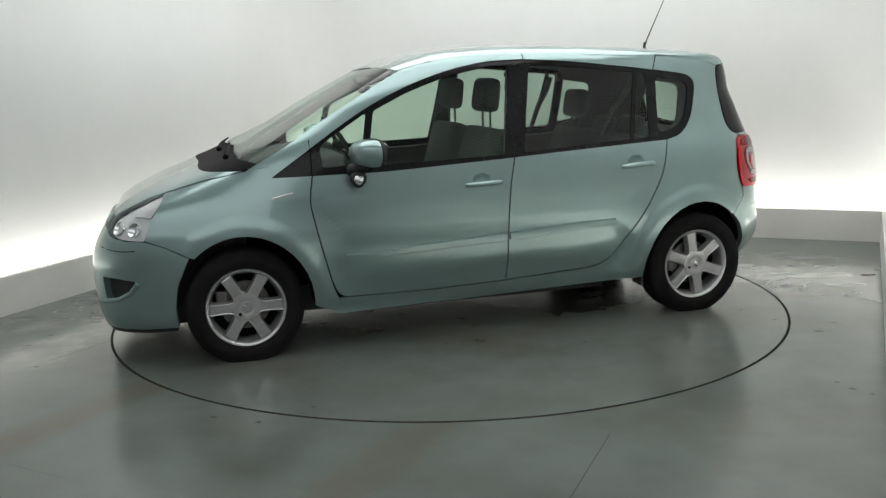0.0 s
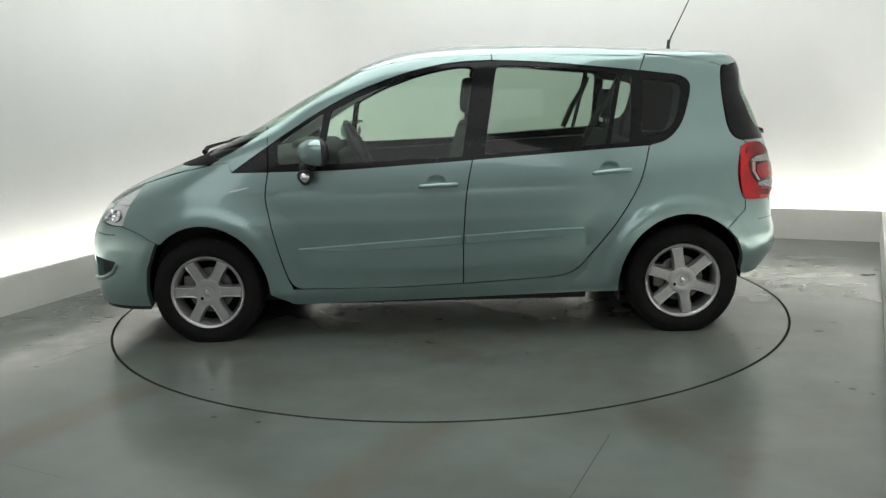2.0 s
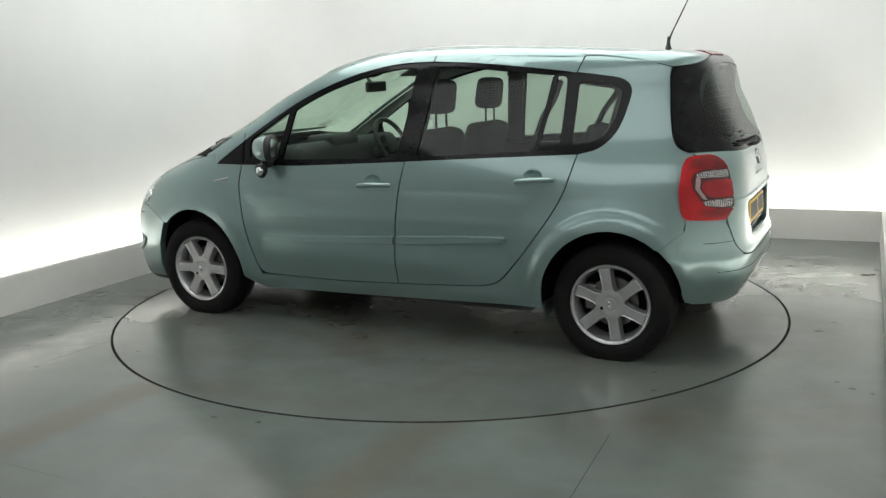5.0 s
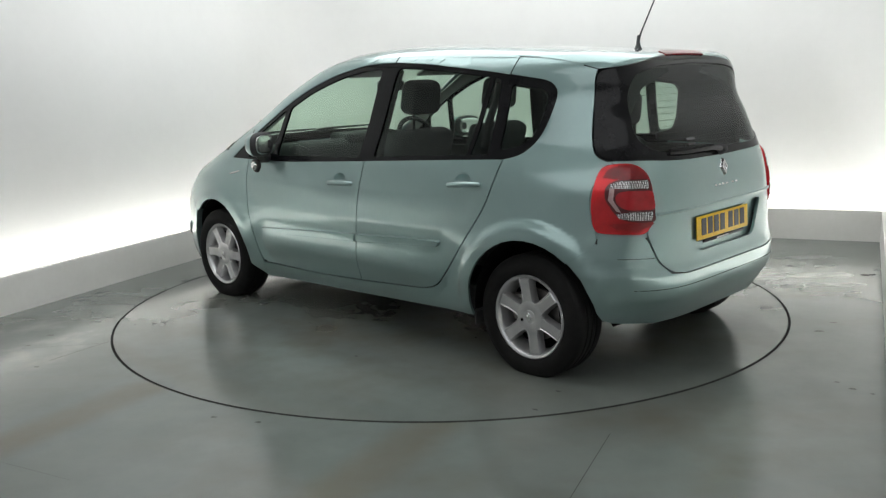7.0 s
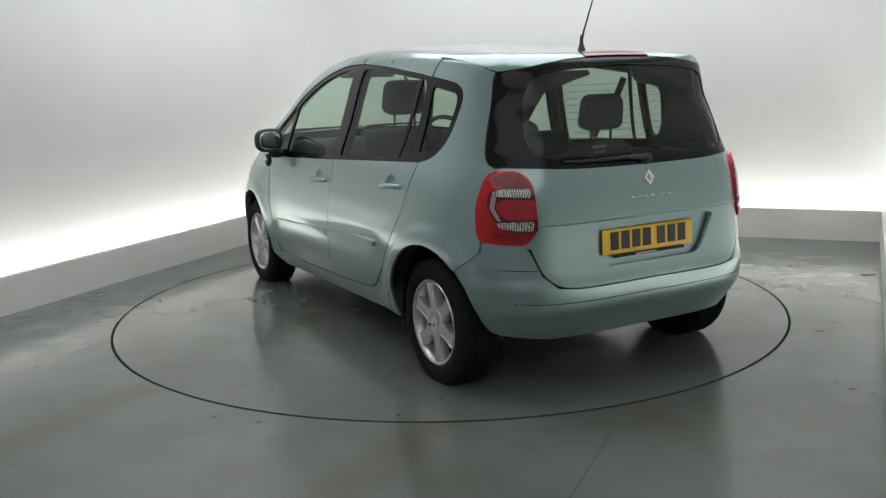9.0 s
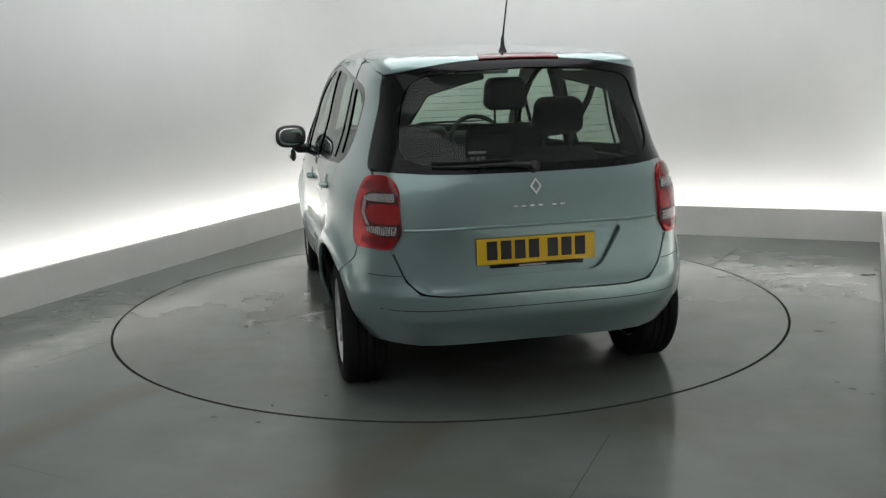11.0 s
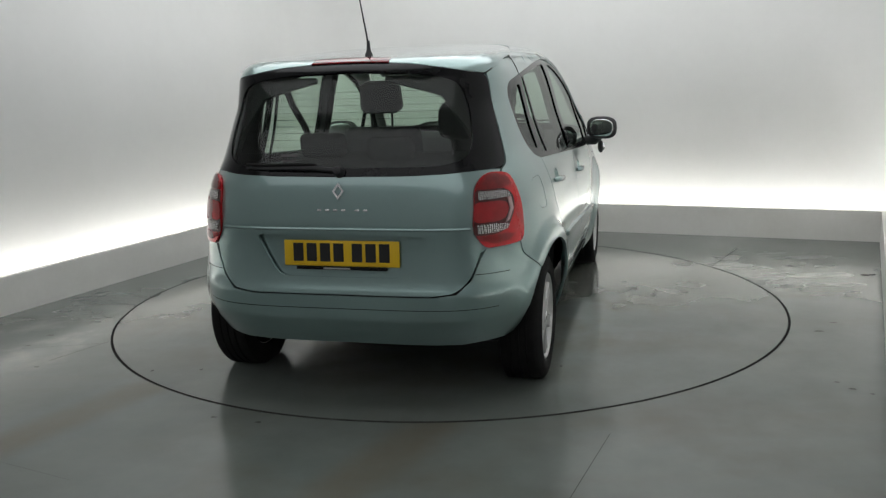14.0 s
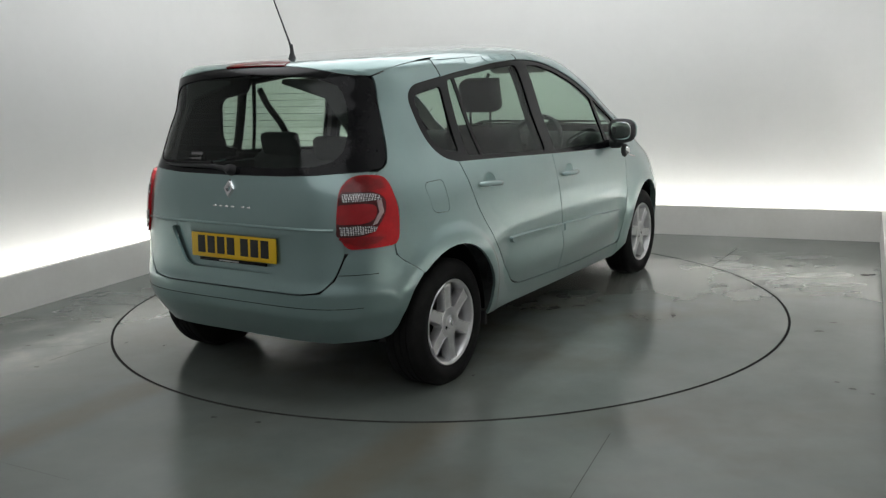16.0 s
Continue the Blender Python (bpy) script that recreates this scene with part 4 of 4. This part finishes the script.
# high brake light in the spoiler
brake = [rq(y, 1.470 - 0.10 * y * y) for y in np.linspace(0.0, 0.178, 6)] + [rq(y, 1.491 - 0.26 * y * y) for y in np.linspace(0.172, 0.0, 6)]
patch("high_brake_light", both(brake), DEEPRED, car, "red high brake light", off=0.006, rim=0.009)

# rear bumper
patch("rear_bumper", both([rq(0.0, 0.276), rq(0.45, 0.274), sq(-1.78, 0.272), sq(-1.66, 0.285), sq(-1.628, 0.30), sq(-1.612, 0.42), sq(-1.578, 0.50), sq(-1.522, 0.5635), sq(-1.631, 0.6535), sq(-1.631, 0.700), rq(0.618, 0.696), rq(0.598, 0.66), rq(0.562, 0.568), rq(0.505, 0.514), rq(0.40, 0.501), rq(0.0, 0.501)]), PAINT, car, rim=0.03, step=0.03)
# shut line along the bumper's shoulder
pts = [surf(q_of_y(y, 0.445 + 0.02 * abs(y) ** 3, -1), 0.445 + 0.02 * abs(y) ** 3) - normal_at(q_of_y(y, 0.445, -1), 0.445) * 0.0015 for y in np.linspace(-0.66, 0.66, 35)]
part("bumper_groove", tube(pts, 0.0024, 6), GAP, car)
for s in (1, -1):
    pts = [surf(q_of_y(y, 0.592 + 0.05 * (0.70 - y), -1), 0.592) for y in np.linspace(0.575, 0.70, 7)]
    part("bumper_seam", tube([Vector((p.x, p.y * s, p.z)) for p in pts], 0.0015, 6), GAP, car)

# tail lights
TAIL = rounded([sq(-1.600, 1.010), sq(-1.580, 0.998), sq(-1.571, 0.965), sq(-1.572, 0.93), sq(-1.590, 0.84), sq(-1.602, 0.755), sq(-1.615, 0.720), sq(-1.635, 0.703), rq(0.640, 0.700), rq(0.612, 0.701), rq(0.590, 0.73), rq(0.569, 0.768), rq(0.566, 0.85), rq(0.566, 0.935), rq(0.578, 0.975), rq(0.605, 1.005)], 0.05)
for flag in (False, True):
    patch("lamp_mount", [rq(0.545, 0.685), rq(0.545, 1.0), rq(0.585, 1.024), sq(-1.585, 1.026), sq(-1.545, 0.99), sq(-1.545, 0.78), sq(-1.60, 0.68)], PAINT, car, off=-0.010, rim=0, mirror=flag, step=0.03)
    patch("bumper_mount", [sq(-1.50, 0.575), sq(-1.60, 0.675), sq(-1.65, 0.645), sq(-1.545, 0.545)], PAINT, car, off=-0.007, rim=0, mirror=flag, step=0.03)
    tl = patch("tail_light", TAIL, RED, car, "red tail light with clear bands", off=0.010, rim=0.03, mirror=flag, step=0.025)
    patch("lens_bezel", rounded([rq(0.567, 0.752), rq(0.64, 0.752), rq(0.680, 0.764), rq(0.696, 0.80), rq(0.706, 0.85), rq(0.698, 0.905), rq(0.67, 0.936), rq(0.567, 0.938)], 0.02), SMOKERED, tl, "smoky dark red lens frame", off=0.0118, rim=0.002, mirror=flag, step=0.02)
    patch("inner_lens", rounded([rq(0.568, 0.806), rq(0.66, 0.806), rq(0.680, 0.820), rq(0.686, 0.85), rq(0.680, 0.878), rq(0.66, 0.888), rq(0.568, 0.888)], 0.02), BRIGHTRED, tl, "red inner lens", off=0.0155, rim=0.005, mirror=flag, step=0.02)
    patch("upper_lens", [rq(0.572, 0.938), rq(0.66, 0.938), rq(0.690, 0.945), rq(0.672, 0.975), rq(0.64, 0.994), rq(0.605, 0.996), rq(0.580, 0.968)], DEEPRED, tl, "deep red upper lens", off=0.0155, rim=0.005, mirror=flag, step=0.02)
    patch("lower_lens", [rq(0.592, 0.736), rq(0.64, 0.715), rq(0.69, 0.722), rq(0.71, 0.745), rq(0.68, 0.750), rq(0.575, 0.748)], DEEPRED, tl, "deep red lower lens", off=0.0155, rim=0.005, mirror=flag, step=0.02)
    patch("reversing_lens", [rq(0.585, 0.896), rq(0.65, 0.896), rq(0.690, 0.900), rq(0.682, 0.918), rq(0.66, 0.928), rq(0.580, 0.930)], SMOKE, tl, "clear ribbed lens", off=0.0165, rim=0.006, mirror=flag, step=0.02)
    patch("fog_lens", [rq(0.585, 0.762), rq(0.65, 0.762), rq(0.685, 0.772), rq(0.690, 0.790), rq(0.65, 0.798), rq(0.580, 0.798)], SMOKE, tl, "clear ribbed lens", off=0.0165, rim=0.006, mirror=flag, step=0.02)
    patch("lens_divider", [rq(0.678, 0.797), rq(0.688, 0.803), rq(0.700, 0.85), rq(0.690, 0.898), rq(0.680, 0.897), rq(0.690, 0.85)], PINK, tl, "clear lens rib", off=0.0165, rim=0.006, mirror=flag, step=0.02)

# whip aerial
aer = part("aerial", lathe([(0.001, 0.0), (0.024, 0.0), (0.017, 0.014), (0.010, 0.032), (0.0065, 0.075)], 20, Matrix.Translation((-1.37, 0, 1.497))), PLASTIC, car, "black roof aerial")
part("aerial_whip", tube([(-1.37, 0, 1.54), (-1.385, 0, 1.585), (-1.56, 0, 1.95)], [0.0065, 0.0042, 0.0017], 8), PLASTIC, aer)

# front wipers
for y0, y1 in ((0.52, -0.02), (-0.05, -0.58)):
    pts = [surf(q_of_y(y, z, 1), z) + normal_at(q_of_y(y, z, 1), z) * h for y, z, h in ((y0, 1.012, 0.010), (y0 * 0.9 + y1 * 0.1, 1.020, 0.026), (y0 * 0.6 + y1 * 0.4, 1.030, 0.022), (y1, 1.042, 0.012))]
    part("front_wiper", tube(pts, [0.016, 0.011, 0.008, 0.005], 8), RUBBER, car, "black wiper arm")

# door mirrors
for s in (1, -1):
    bm = bmesh.new()
    bmesh.ops.create_uvsphere(bm, u_segments=28, v_segments=16, radius=1.0)
    for v in bm.verts:
        x, y, z = v.co
        y, z = math.copysign(abs(y) ** 0.75, y), math.copysign(abs(z) ** 0.75, z)
        k = 1.0
        X = x * (0.10 if x > 0 else 0.035)
        v.co = (0.630 + X - 0.03 * y, s * (0.905 + y * 0.096 * k), 1.035 + z * 0.068 * (1 + 0.1 * abs(y)) - 0.012 * y * 0)
    mirror_ob = part("door_mirror", bm, PAINT, car, "door mirror with body-coloured shell")
    bm = bmesh.new()
    bmesh.ops.create_uvsphere(bm, u_segments=28, v_segments=16, radius=1.0)
    for v in bm.verts:
        x, y, z = v.co
        y, z = math.copysign(abs(y) ** 0.7, y), math.copysign(abs(z) ** 0.7, z)
        v.co = (0.618 + x * (0.012 if x > 0 else 0.034) - 0.03 * y, s * (0.905 + y * 0.100), 1.035 + z * 0.073)
    part("mirror_rim", bm, PLASTIC, mirror_ob, "black mirror housing")
    bm = bmesh.new()
    bmesh.ops.create_uvsphere(bm, u_segments=24, v_segments=12, radius=1.0)
    for v in bm.verts:
        x, y, z = v.co
        y, z = math.copysign(abs(y) ** 0.7, y), math.copysign(abs(z) ** 0.7, z)
        v.co = (0.588 + x * 0.006 - 0.03 * y, s * (0.905 + y * 0.078), 1.035 + z * 0.055)
    part("mirror_glass", bm, CHROME, mirror_ob, "mirror glass")
    part("mirror_foot", tube([(0.72, s * 0.80, 0.945), (0.69, s * 0.85, 0.950), (0.66, s * 0.89, 0.985)], [0.032, 0.034, 0.03], 12), PLASTIC, mirror_ob, "black mirror foot")
    for nm, mat, dy, k, lab in (("kerb_mirror", PLASTIC, 0.0, 1.0, "small black kerb mirror"), ("kerb_glass", CHROME, 0.012, 0.62, "kerb mirror glass")):
        bm = bmesh.new()
        bmesh.ops.create_uvsphere(bm, u_segments=20, v_segments=12, radius=1.0)
        for v in bm.verts:
            x, y, z = v.co
            v.co = (0.700 + x * 0.042 * k * (1 + 0.25 * z), s * (0.893 + dy + y * 0.020), 0.905 + z * 0.042 * k)
        part(nm, bm, mat, mirror_ob, lab)
    # wing repeater, slim and slanted so it also draws a reflected light streak
    run = []
    for x in (1.11, 1.10, 1.05, 1.03):
        p = surf(q_of_x(x, 0.838), 0.838 - (x - 1.067) * 0.3)
        run.append((p.x, s * p.y, p.z))
    part("repeater_streak", tube(run, [0.002, 0.0055, 0.005, 0.002], 10), LENS, car, "small clear side repeater shaped as a light streak")

# ---- under and inside the car ----
part("underbody", box((3.1, 1.16, 0.15), Matrix.Translation((0.14, 0, 0.245)), 0.03), PLASTIC, car)
part("floor_pan", box((1.60, 1.18, 0.11), Matrix.Translation((0, 0, 0.20)), 0.02), PLASTIC, car)
part("silencer", box((0.34, 0.50, 0.13), Matrix.Translation((-1.56, -0.15, 0.365)), 0.05), PLASTIC, car)
part("engine_bay", box((0.62, 1.16, 0.42), Matrix.Translation((1.55, 0, 0.50)), 0.05), PLASTIC, car)
part("boot_floor", box((0.52, 1.06, 0.38), Matrix.Translation((-1.54, 0, 0.47)), 0.05), PLASTIC, car)
part("spare_wheel_well", lathe([(0.001, 0.27), (0.22, 0.27), (0.25, 0.29), (0.26, 0.38)], 28, Matrix.Translation((-1.50, 0.12, 0.0))), PLASTIC, car)
part("rear_axle", tube([(-HUBX, -0.62, 0.25), (-HUBX, 0.62, 0.25)], 0.045, 10), PLASTIC, car)
for x in (HUBX, -HUBX):
    for s in (1, -1):
        bm = bmesh.new()
        rr = []
        for yy in (0.775, 0.56):
            row = []
            for a in np.linspace(-0.04, math.pi + 0.04, 25):
                lx, lz = x + (ARX + 0.012) * math.cos(a), HUBZ + (ARZ + 0.012) * math.sin(a)
                row.append(bm.verts.new((lx, s * min(yy, surf(q_of_x(lx, lz), lz).y - 0.02), lz)))
            rr.append(row)
        for i in range(24):
            bm.faces.new((rr[0][i], rr[0][i + 1], rr[1][i + 1], rr[1][i]))
        bm.faces.new(rr[1])
        part("arch_liner", bm, GAP, car, "black wheel-arch liner")
for s in (1, -1):
    part("mud_flap", box((0.012, 0.11, 0.07), Matrix.Translation((-0.945, s * 0.735, 0.215)), 0.005), PLASTIC, car)

for flag in (False, True):
    patch("door_trim", side_poly([(1.15, 0.925), (1.15, 0.72), (0.88, 0.70), (0.82, 0.35), (-0.82, 0.35), (-0.90, 0.70), (-1.6, 0.70), (-1.6, 1.02), (-1.1, 1.005), (-0.66, 0.98), (-0.06, 0.945), (0.54, 0.922)]), TRIM, car, "dark interior door lining", off=-0.055, rim=0.02, mirror=flag, step=0.09)
    patch("pillar_trim", side_poly([(-1.06, 1.02), (-1.6, 1.02), (-1.60, 1.43), (-1.0, 1.46), (-1.03, 1.36), (-1.21, 1.33), (-1.235, 1.30), (-1.21, 1.15), (-1.17, 1.085), (-1.06, 1.06)], 0.02), TRIM, car, "dark rear pillar lining", off=-0.04, rim=0.02, mirror=flag, step=0.06)
    patch("pillar_trim", side_poly([(-0.125, 0.96), (-0.225, 0.97), (-0.295, 1.46), (-0.195, 1.46)], 0.02), TRIM, car, "dark centre pillar lining", off=-0.03, rim=0.03, mirror=flag, step=0.06)
    patch("window_divider", side_poly([(-0.870, 1.02), (-0.893, 1.02), (-0.952, 1.395), (-0.925, 1.395)], 0.0), BLACK, car, "black window divider", off=-0.006, rim=0.006, mirror=flag, step=0.06)


def cushion(name, size, m, mat, parent, bevel, label=""):
    return part(name, box(size, m, bevel, 4), mat, parent, label)


def seat(x, y, wide, back_top, head_z, lean, posts=True, head=(0.09, 0.26, 0.19)):
    """A seat as one part of the car, with its own pieces."""
    base = cushion("seat_cushion", (0.50, wide, 0.16), Matrix.Translation((x + 0.25, y, 0.50)), FABRIC, car, 0.06, "grey fabric seat")
    h = back_top - 0.48
    bm = Matrix.Translation((x, y, 0.48)) @ Matrix.Rotation(radians(-lean), 4, "Y") @ Matrix.Translation((0, 0, h / 2))
    cushion("backrest", (0.13, wide, h), bm, FABRIC, base, 0.06)
    return base


def headrest(x, y, z, size, base, drop):
    bm = box(size, Matrix(), 0.042, 4)
    for v in bm.verts:
        k = v.co.z / (size[2] / 2)
        v.co.y *= 1 - 0.16 * k * k - 0.05 * k
        v.co.z *= 1 - 0.12 * (v.co.y / (size[1] / 2)) ** 2
    bm.transform(Matrix.Translation((x, y, z)) @ Matrix.Rotation(radians(-8), 4, "Y"))
    part("headrest", bm, FABRIC, base)
    for s in (1, -1):
        part("headrest_post", tube([(x + 0.0, y + s * 0.065, z - size[2] / 2 - drop), (x, y + s * 0.065, z - size[2] / 2 + 0.02)], 0.007, 8), PLASTIC, base)


for y in (0.345, -0.345):
    b = seat(0.02, y, 0.47, 1.13, 1.30, 17)
    headrest(-0.17, y, 1.285, (0.10, 0.265, 0.20), b, 0.09)
b = seat(-0.85, 0.0, 1.16, 1.06, 1.2, 20)
headrest(-1.06, -0.37, 1.19, (0.09, 0.27, 0.195), b, 0.07)
for y, z in ((0.36, 1.075), (0.0, 1.055)):
    cushion("headrest", (0.07, 0.24, 0.12), Matrix.Translation((-1.09, y, z)) @ Matrix.Rotation(radians(-12), 4, "Y"), FABRIC, b, 0.035)
# rear belts running down from the pillars
for s in (1, -1):
    bm = tube([(-0.97, s * 0.60, 1.36), (-0.93, s * 0.585, 1.27), (-0.86, s * 0.56, 1.17), (-0.80, s * 0.53, 1.04)], 0.018, 8)
    part("seat_belt", bm, TRIM, car, "dark rear seat belt")
# dashboard, binnacle, wheel
dash = cushion("dashboard", (0.50, 1.40, 0.26), Matrix.Translation((0.93, 0, 0.865)) @ Matrix.Rotation(radians(8), 4, "Y"), TRIM, car, 0.09, "dark moulded dashboard")
cushion("binnacle", (0.20, 0.34, 0.10), Matrix.Translation((0.80, 0.0, 1.0)), TRIM, dash, 0.04)
sw = part("steering_wheel", lathe([(0.175 + 0.016 * math.cos(a), 0.016 * math.sin(a)) for a in np.linspace(0, 2 * math.pi, 10, endpoint=False)], 40, Matrix.Translation((0.55, -0.345, 0.965)) @ Matrix.Rotation(radians(-62), 4, "Y"), closed=True), TRIM, car, "black steering wheel")
cushion("wheel_boss", (0.14, 0.13, 0.05), Matrix.Translation((0.57, -0.345, 0.957)) @ Matrix.Rotation(radians(-62), 4, "Y"), TRIM, sw, 0.02)
part("steering_column", tube([(0.56, -0.345, 0.955), (0.80, -0.345, 0.84)], 0.04, 10), TRIM, sw)
for s in (1, -1):
    part("wheel_spoke", box((0.03, 0.15, 0.016), Matrix.Translation((0.565, -0.345 + s * 0.10, 0.955)) @ Matrix.Rotation(radians(-62), 4, "Y"), 0.006), TRIM, sw)
rv = cushion("inside_mirror", (0.03, 0.22, 0.065), Matrix.Translation((0.47, -0.02, 1.345)), TRIM, car, 0.014, "black inside mirror")
part("mirror_stalk", tube([(0.48, -0.02, 1.35), (0.53, -0.02, 1.40)], 0.011, 8), TRIM, rv)
for s in (1, -1):
    cushion("sun_visor", (0.14, 0.36, 0.018), Matrix.Translation((0.30, s * 0.33, 1.435)) @ Matrix.Rotation(radians(22), 4, "Y"), LINER, car, 0.008)
cushion("headliner", (1.50, 0.94, 0.02), Matrix.Translation((-0.60, 0, 1.462)) @ Matrix.Rotation(radians(0), 4, "Y"), LINER, car, 0.009, "pale grey roof lining")
# ---- marks on the floor ----
def strip(name, a, c, wa, wc, mat, z, label, seed):
    """A ragged flat mark from a to c."""
    rnd = random.Random(seed)
    a, c = Vector((*a, z)), Vector((*c, z))
    d = (c - a).normalized()
    side = Vector((-d.y, d.x, 0))
    n = 26
    vs, fs = [], []
    for k in range(n + 1):
        p = a.lerp(c, k / n)
        w = wa + (wc - wa) * k / n
        vs += [p + side * w * (0.5 + rnd.uniform(-0.07, 0.07)), p - side * w * (0.5 + rnd.uniform(-0.07, 0.07))]
    for k in range(n):
        fs.append((2 * k, 2 * k + 1, 2 * k + 3, 2 * k + 2))
    return tagged(ob_from(name, vs, fs, mat), label, kind="structure")


for k, (a, c, w) in enumerate((((0.34, -2.83), (0.62, -2.19), 0.003), ((1.88, 0.73), (2.27, 1.36), 0.007), ((-2.10, -1.03), (-1.905, -0.71), 0.006), ((-2.35, -0.80), (-1.95, -0.745), 0.004), ((-1.745, -2.295), (-1.406, -2.471), 0.0012))):
    strip("floor_joint", a, c, w, w, MARK, 0.0015, "fine dark joint in the floor paint", k)


def scuff(x, y, r, seed):
    rnd = random.Random(seed)
    n = 14
    pts = [(x + r * rnd.uniform(0.5, 1.2) * 1.6 * math.cos(2 * math.pi * k / n), y + r * rnd.uniform(0.5, 1.2) * math.sin(2 * math.pi * k / n), 0.0015) for k in range(n)]
    return tagged(ob_from("floor_scuff", pts, [tuple(range(n))], MARK), "small dark chip in the floor paint", kind="structure")


for k, (x, y, r) in enumerate(((2.425, 0.686, 0.018), (2.80, 0.345, 0.022), (2.85, 0.35, 0.02), (-0.816, -1.967, 0.011), (-1.02, -1.895, 0.012), (1.98, -0.9, 0.02), (2.12, -0.75, 0.012), (-2.3, -0.55, 0.015), (1.732, -1.685, 0.010), (1.763, -1.775, 0.012), (1.817, -1.843, 0.008), (-2.34, -0.744, 0.010), (-2.126, -1.131, 0.010))):
    scuff(x, y, r, 40 + k)


HUB = 0.281    # axle height under load
FREE = 0.2975  # radius of the tyre away from the ground


def build_wheel():
    """A six-spoke alloy wheel, axis along y, outer face at y = 0; the tyre is flattened where it stands."""
    w = new("wheel")
    m = Matrix.Rotation(radians(-90), 4, "X")
    r = FREE
    prof = [(0.196, -0.02), (0.203, -0.003), (0.212, 0.003), (0.228, 0.009), (0.246, 0.010), (0.262, 0.006), (0.266, 0.003), (0.280, -0.002), (r - 0.008, -0.009), (r - 0.002, -0.018), (r, -0.028)]
    for g in (-0.058, -0.092, -0.126):
        prof += [(r, g + 0.005), (r - 0.006, g + 0.0035), (r - 0.006, g - 0.0035), (r, g - 0.005)]
    prof += [(r, -0.160), (r - 0.004, -0.172), (0.272, -0.184), (0.245, -0.190), (0.2, -0.17)]
    bm = lathe(prof, 96, m)
    for v in bm.verts:
        if v.co.z < -HUB + 0.035:
            k = min(max((-HUB + 0.035 - v.co.z) / 0.05, 0), 1)
            v.co.y += 0.007 * k * (1 if v.co.y > -0.09 else -1)
            v.co.z = max(v.co.z, -HUB)
    part("tyre", bm, RUBBER, w, "worn black rubber tyre")
    rim = part("rim", lathe([(0.196, -0.16), (0.176, -0.15), (0.170, -0.045), (0.182, -0.020), (0.186, -0.006), (0.192, -0.001), (0.199, 0.001), (0.204, -0.006), (0.198, -0.03)], 72, m), ALLOY, w, "silver six-spoke alloy rim")
    for k in range(6):
        rot = Matrix.Rotation(k * math.pi / 3, 4, "Y")
        bm = bmesh.new()
        # a broad flat spoke with a raised lip along both edges, widening into the hub
        sec = []
        for rr, hw, d in ((0.045, 0.033, -0.010), (0.070, 0.031, -0.009), (0.088, 0.0265, -0.009), (0.13, 0.0265, -0.008), (0.176, 0.029, -0.005), (0.184, 0.029, -0.010), (0.188, 0.029, -0.030)):
            sec.append([bm.verts.new(rot @ Vector((x, y, rr))) for x, y in ((-hw - 0.006, d - 0.045), (-hw - 0.002, d - 0.006), (-hw, d - 0.001), (-hw + 0.003, d), (-hw + 0.006, d - 0.0035), (0, d - 0.002), (hw - 0.006, d - 0.0035), (hw - 0.003, d), (hw, d - 0.001), (hw + 0.002, d - 0.006), (hw + 0.006, d - 0.045))])
        for a, b in zip(sec, sec[1:]):
            for i in range(10):
                bm.faces.new((a[i], a[i + 1], b[i + 1], b[i]))
        part("spoke", bm, ALLOY, rim, angle=35)
    part("hub_cap", lathe([(0.001, -0.0068), (0.030, -0.0068), (0.032, -0.0085), (0.034, -0.0072), (0.060, -0.0078), (0.072, -0.0095), (0.077, -0.018), (0.078, -0.05)], 36, m), ALLOY, rim)
    part("hub_badge", prism([(0.0, 0.022), (0.014, 0.0), (0.0, -0.022), (-0.014, 0.0)], 0.005, Matrix.Translation((0, -0.006, 0)) @ Matrix.Rotation(radians(-90), 4, "X"), 0.002), CHROME, rim)
    part("valve_hole", lathe([(0.001, 0.0), (0.0085, 0.0)], 14, Matrix.Translation((0.044, -0.0045, -0.012)) @ m), GAP, rim, "small dark hole in the hub")
    part("brake_disc", lathe([(0.04, -0.075), (0.125, -0.075), (0.125, -0.09), (0.03, -0.09)], 40, m), STEEL, w)
    part("brake_caliper", box((0.06, 0.05, 0.13), Matrix.Translation((0.115, -0.085, 0.02)), 0.014), STEEL, w)
    part("wheel_back", lathe([(0.001, -0.10), (0.172, -0.10)], 40, m), GAP, w)
    part("wheel_inner", lathe([(0.001, -0.155), (0.194, -0.158), (0.204, -0.172)], 40, m), GAP, w)
    return w


def turn_rim(w, degrees):
    for c in w.children:
        if c.name.startswith("rim"):
            c.matrix_basis = pose(0, 0, 0, 0, degrees, 0)


wheel = build_wheel()
wheel.parent = car
wheel.matrix_basis = pose(HUBX, 0.805, HUB)
for x, y, turn in ((-HUBX, 0.800, 10), (HUBX, -0.805, 20), (-HUBX, -0.800, 6)):
    c = copy_thing(wheel, pose(x, y, HUB, 0, 0, 180 if y < 0 else 0))
    turn_rim(c, turn)
turn_rim(wheel, 30)


def motions():
    turns = [(0, 196.21), (1, 187.60), (2, 179.03), (3, 170.48), (4, 161.95), (5, 153.42), (6, 144.87), (7, 136.30), (8, 127.72), (9, 119.10), (10, 110.46), (11, 101.80), (12, 93.12), (13, 84.42), (14, 75.71), (15, 67.00), (16, 58.28)]
    walk(turntable, [(t, pose(0, 0, 0, 0, 0, a)) for t, a in turns])
    walk(car, [(t, pose(0, 0, 0, 0, 0, a) @ pose(0.013, 0, 0)) for t, a in turns])


motions()
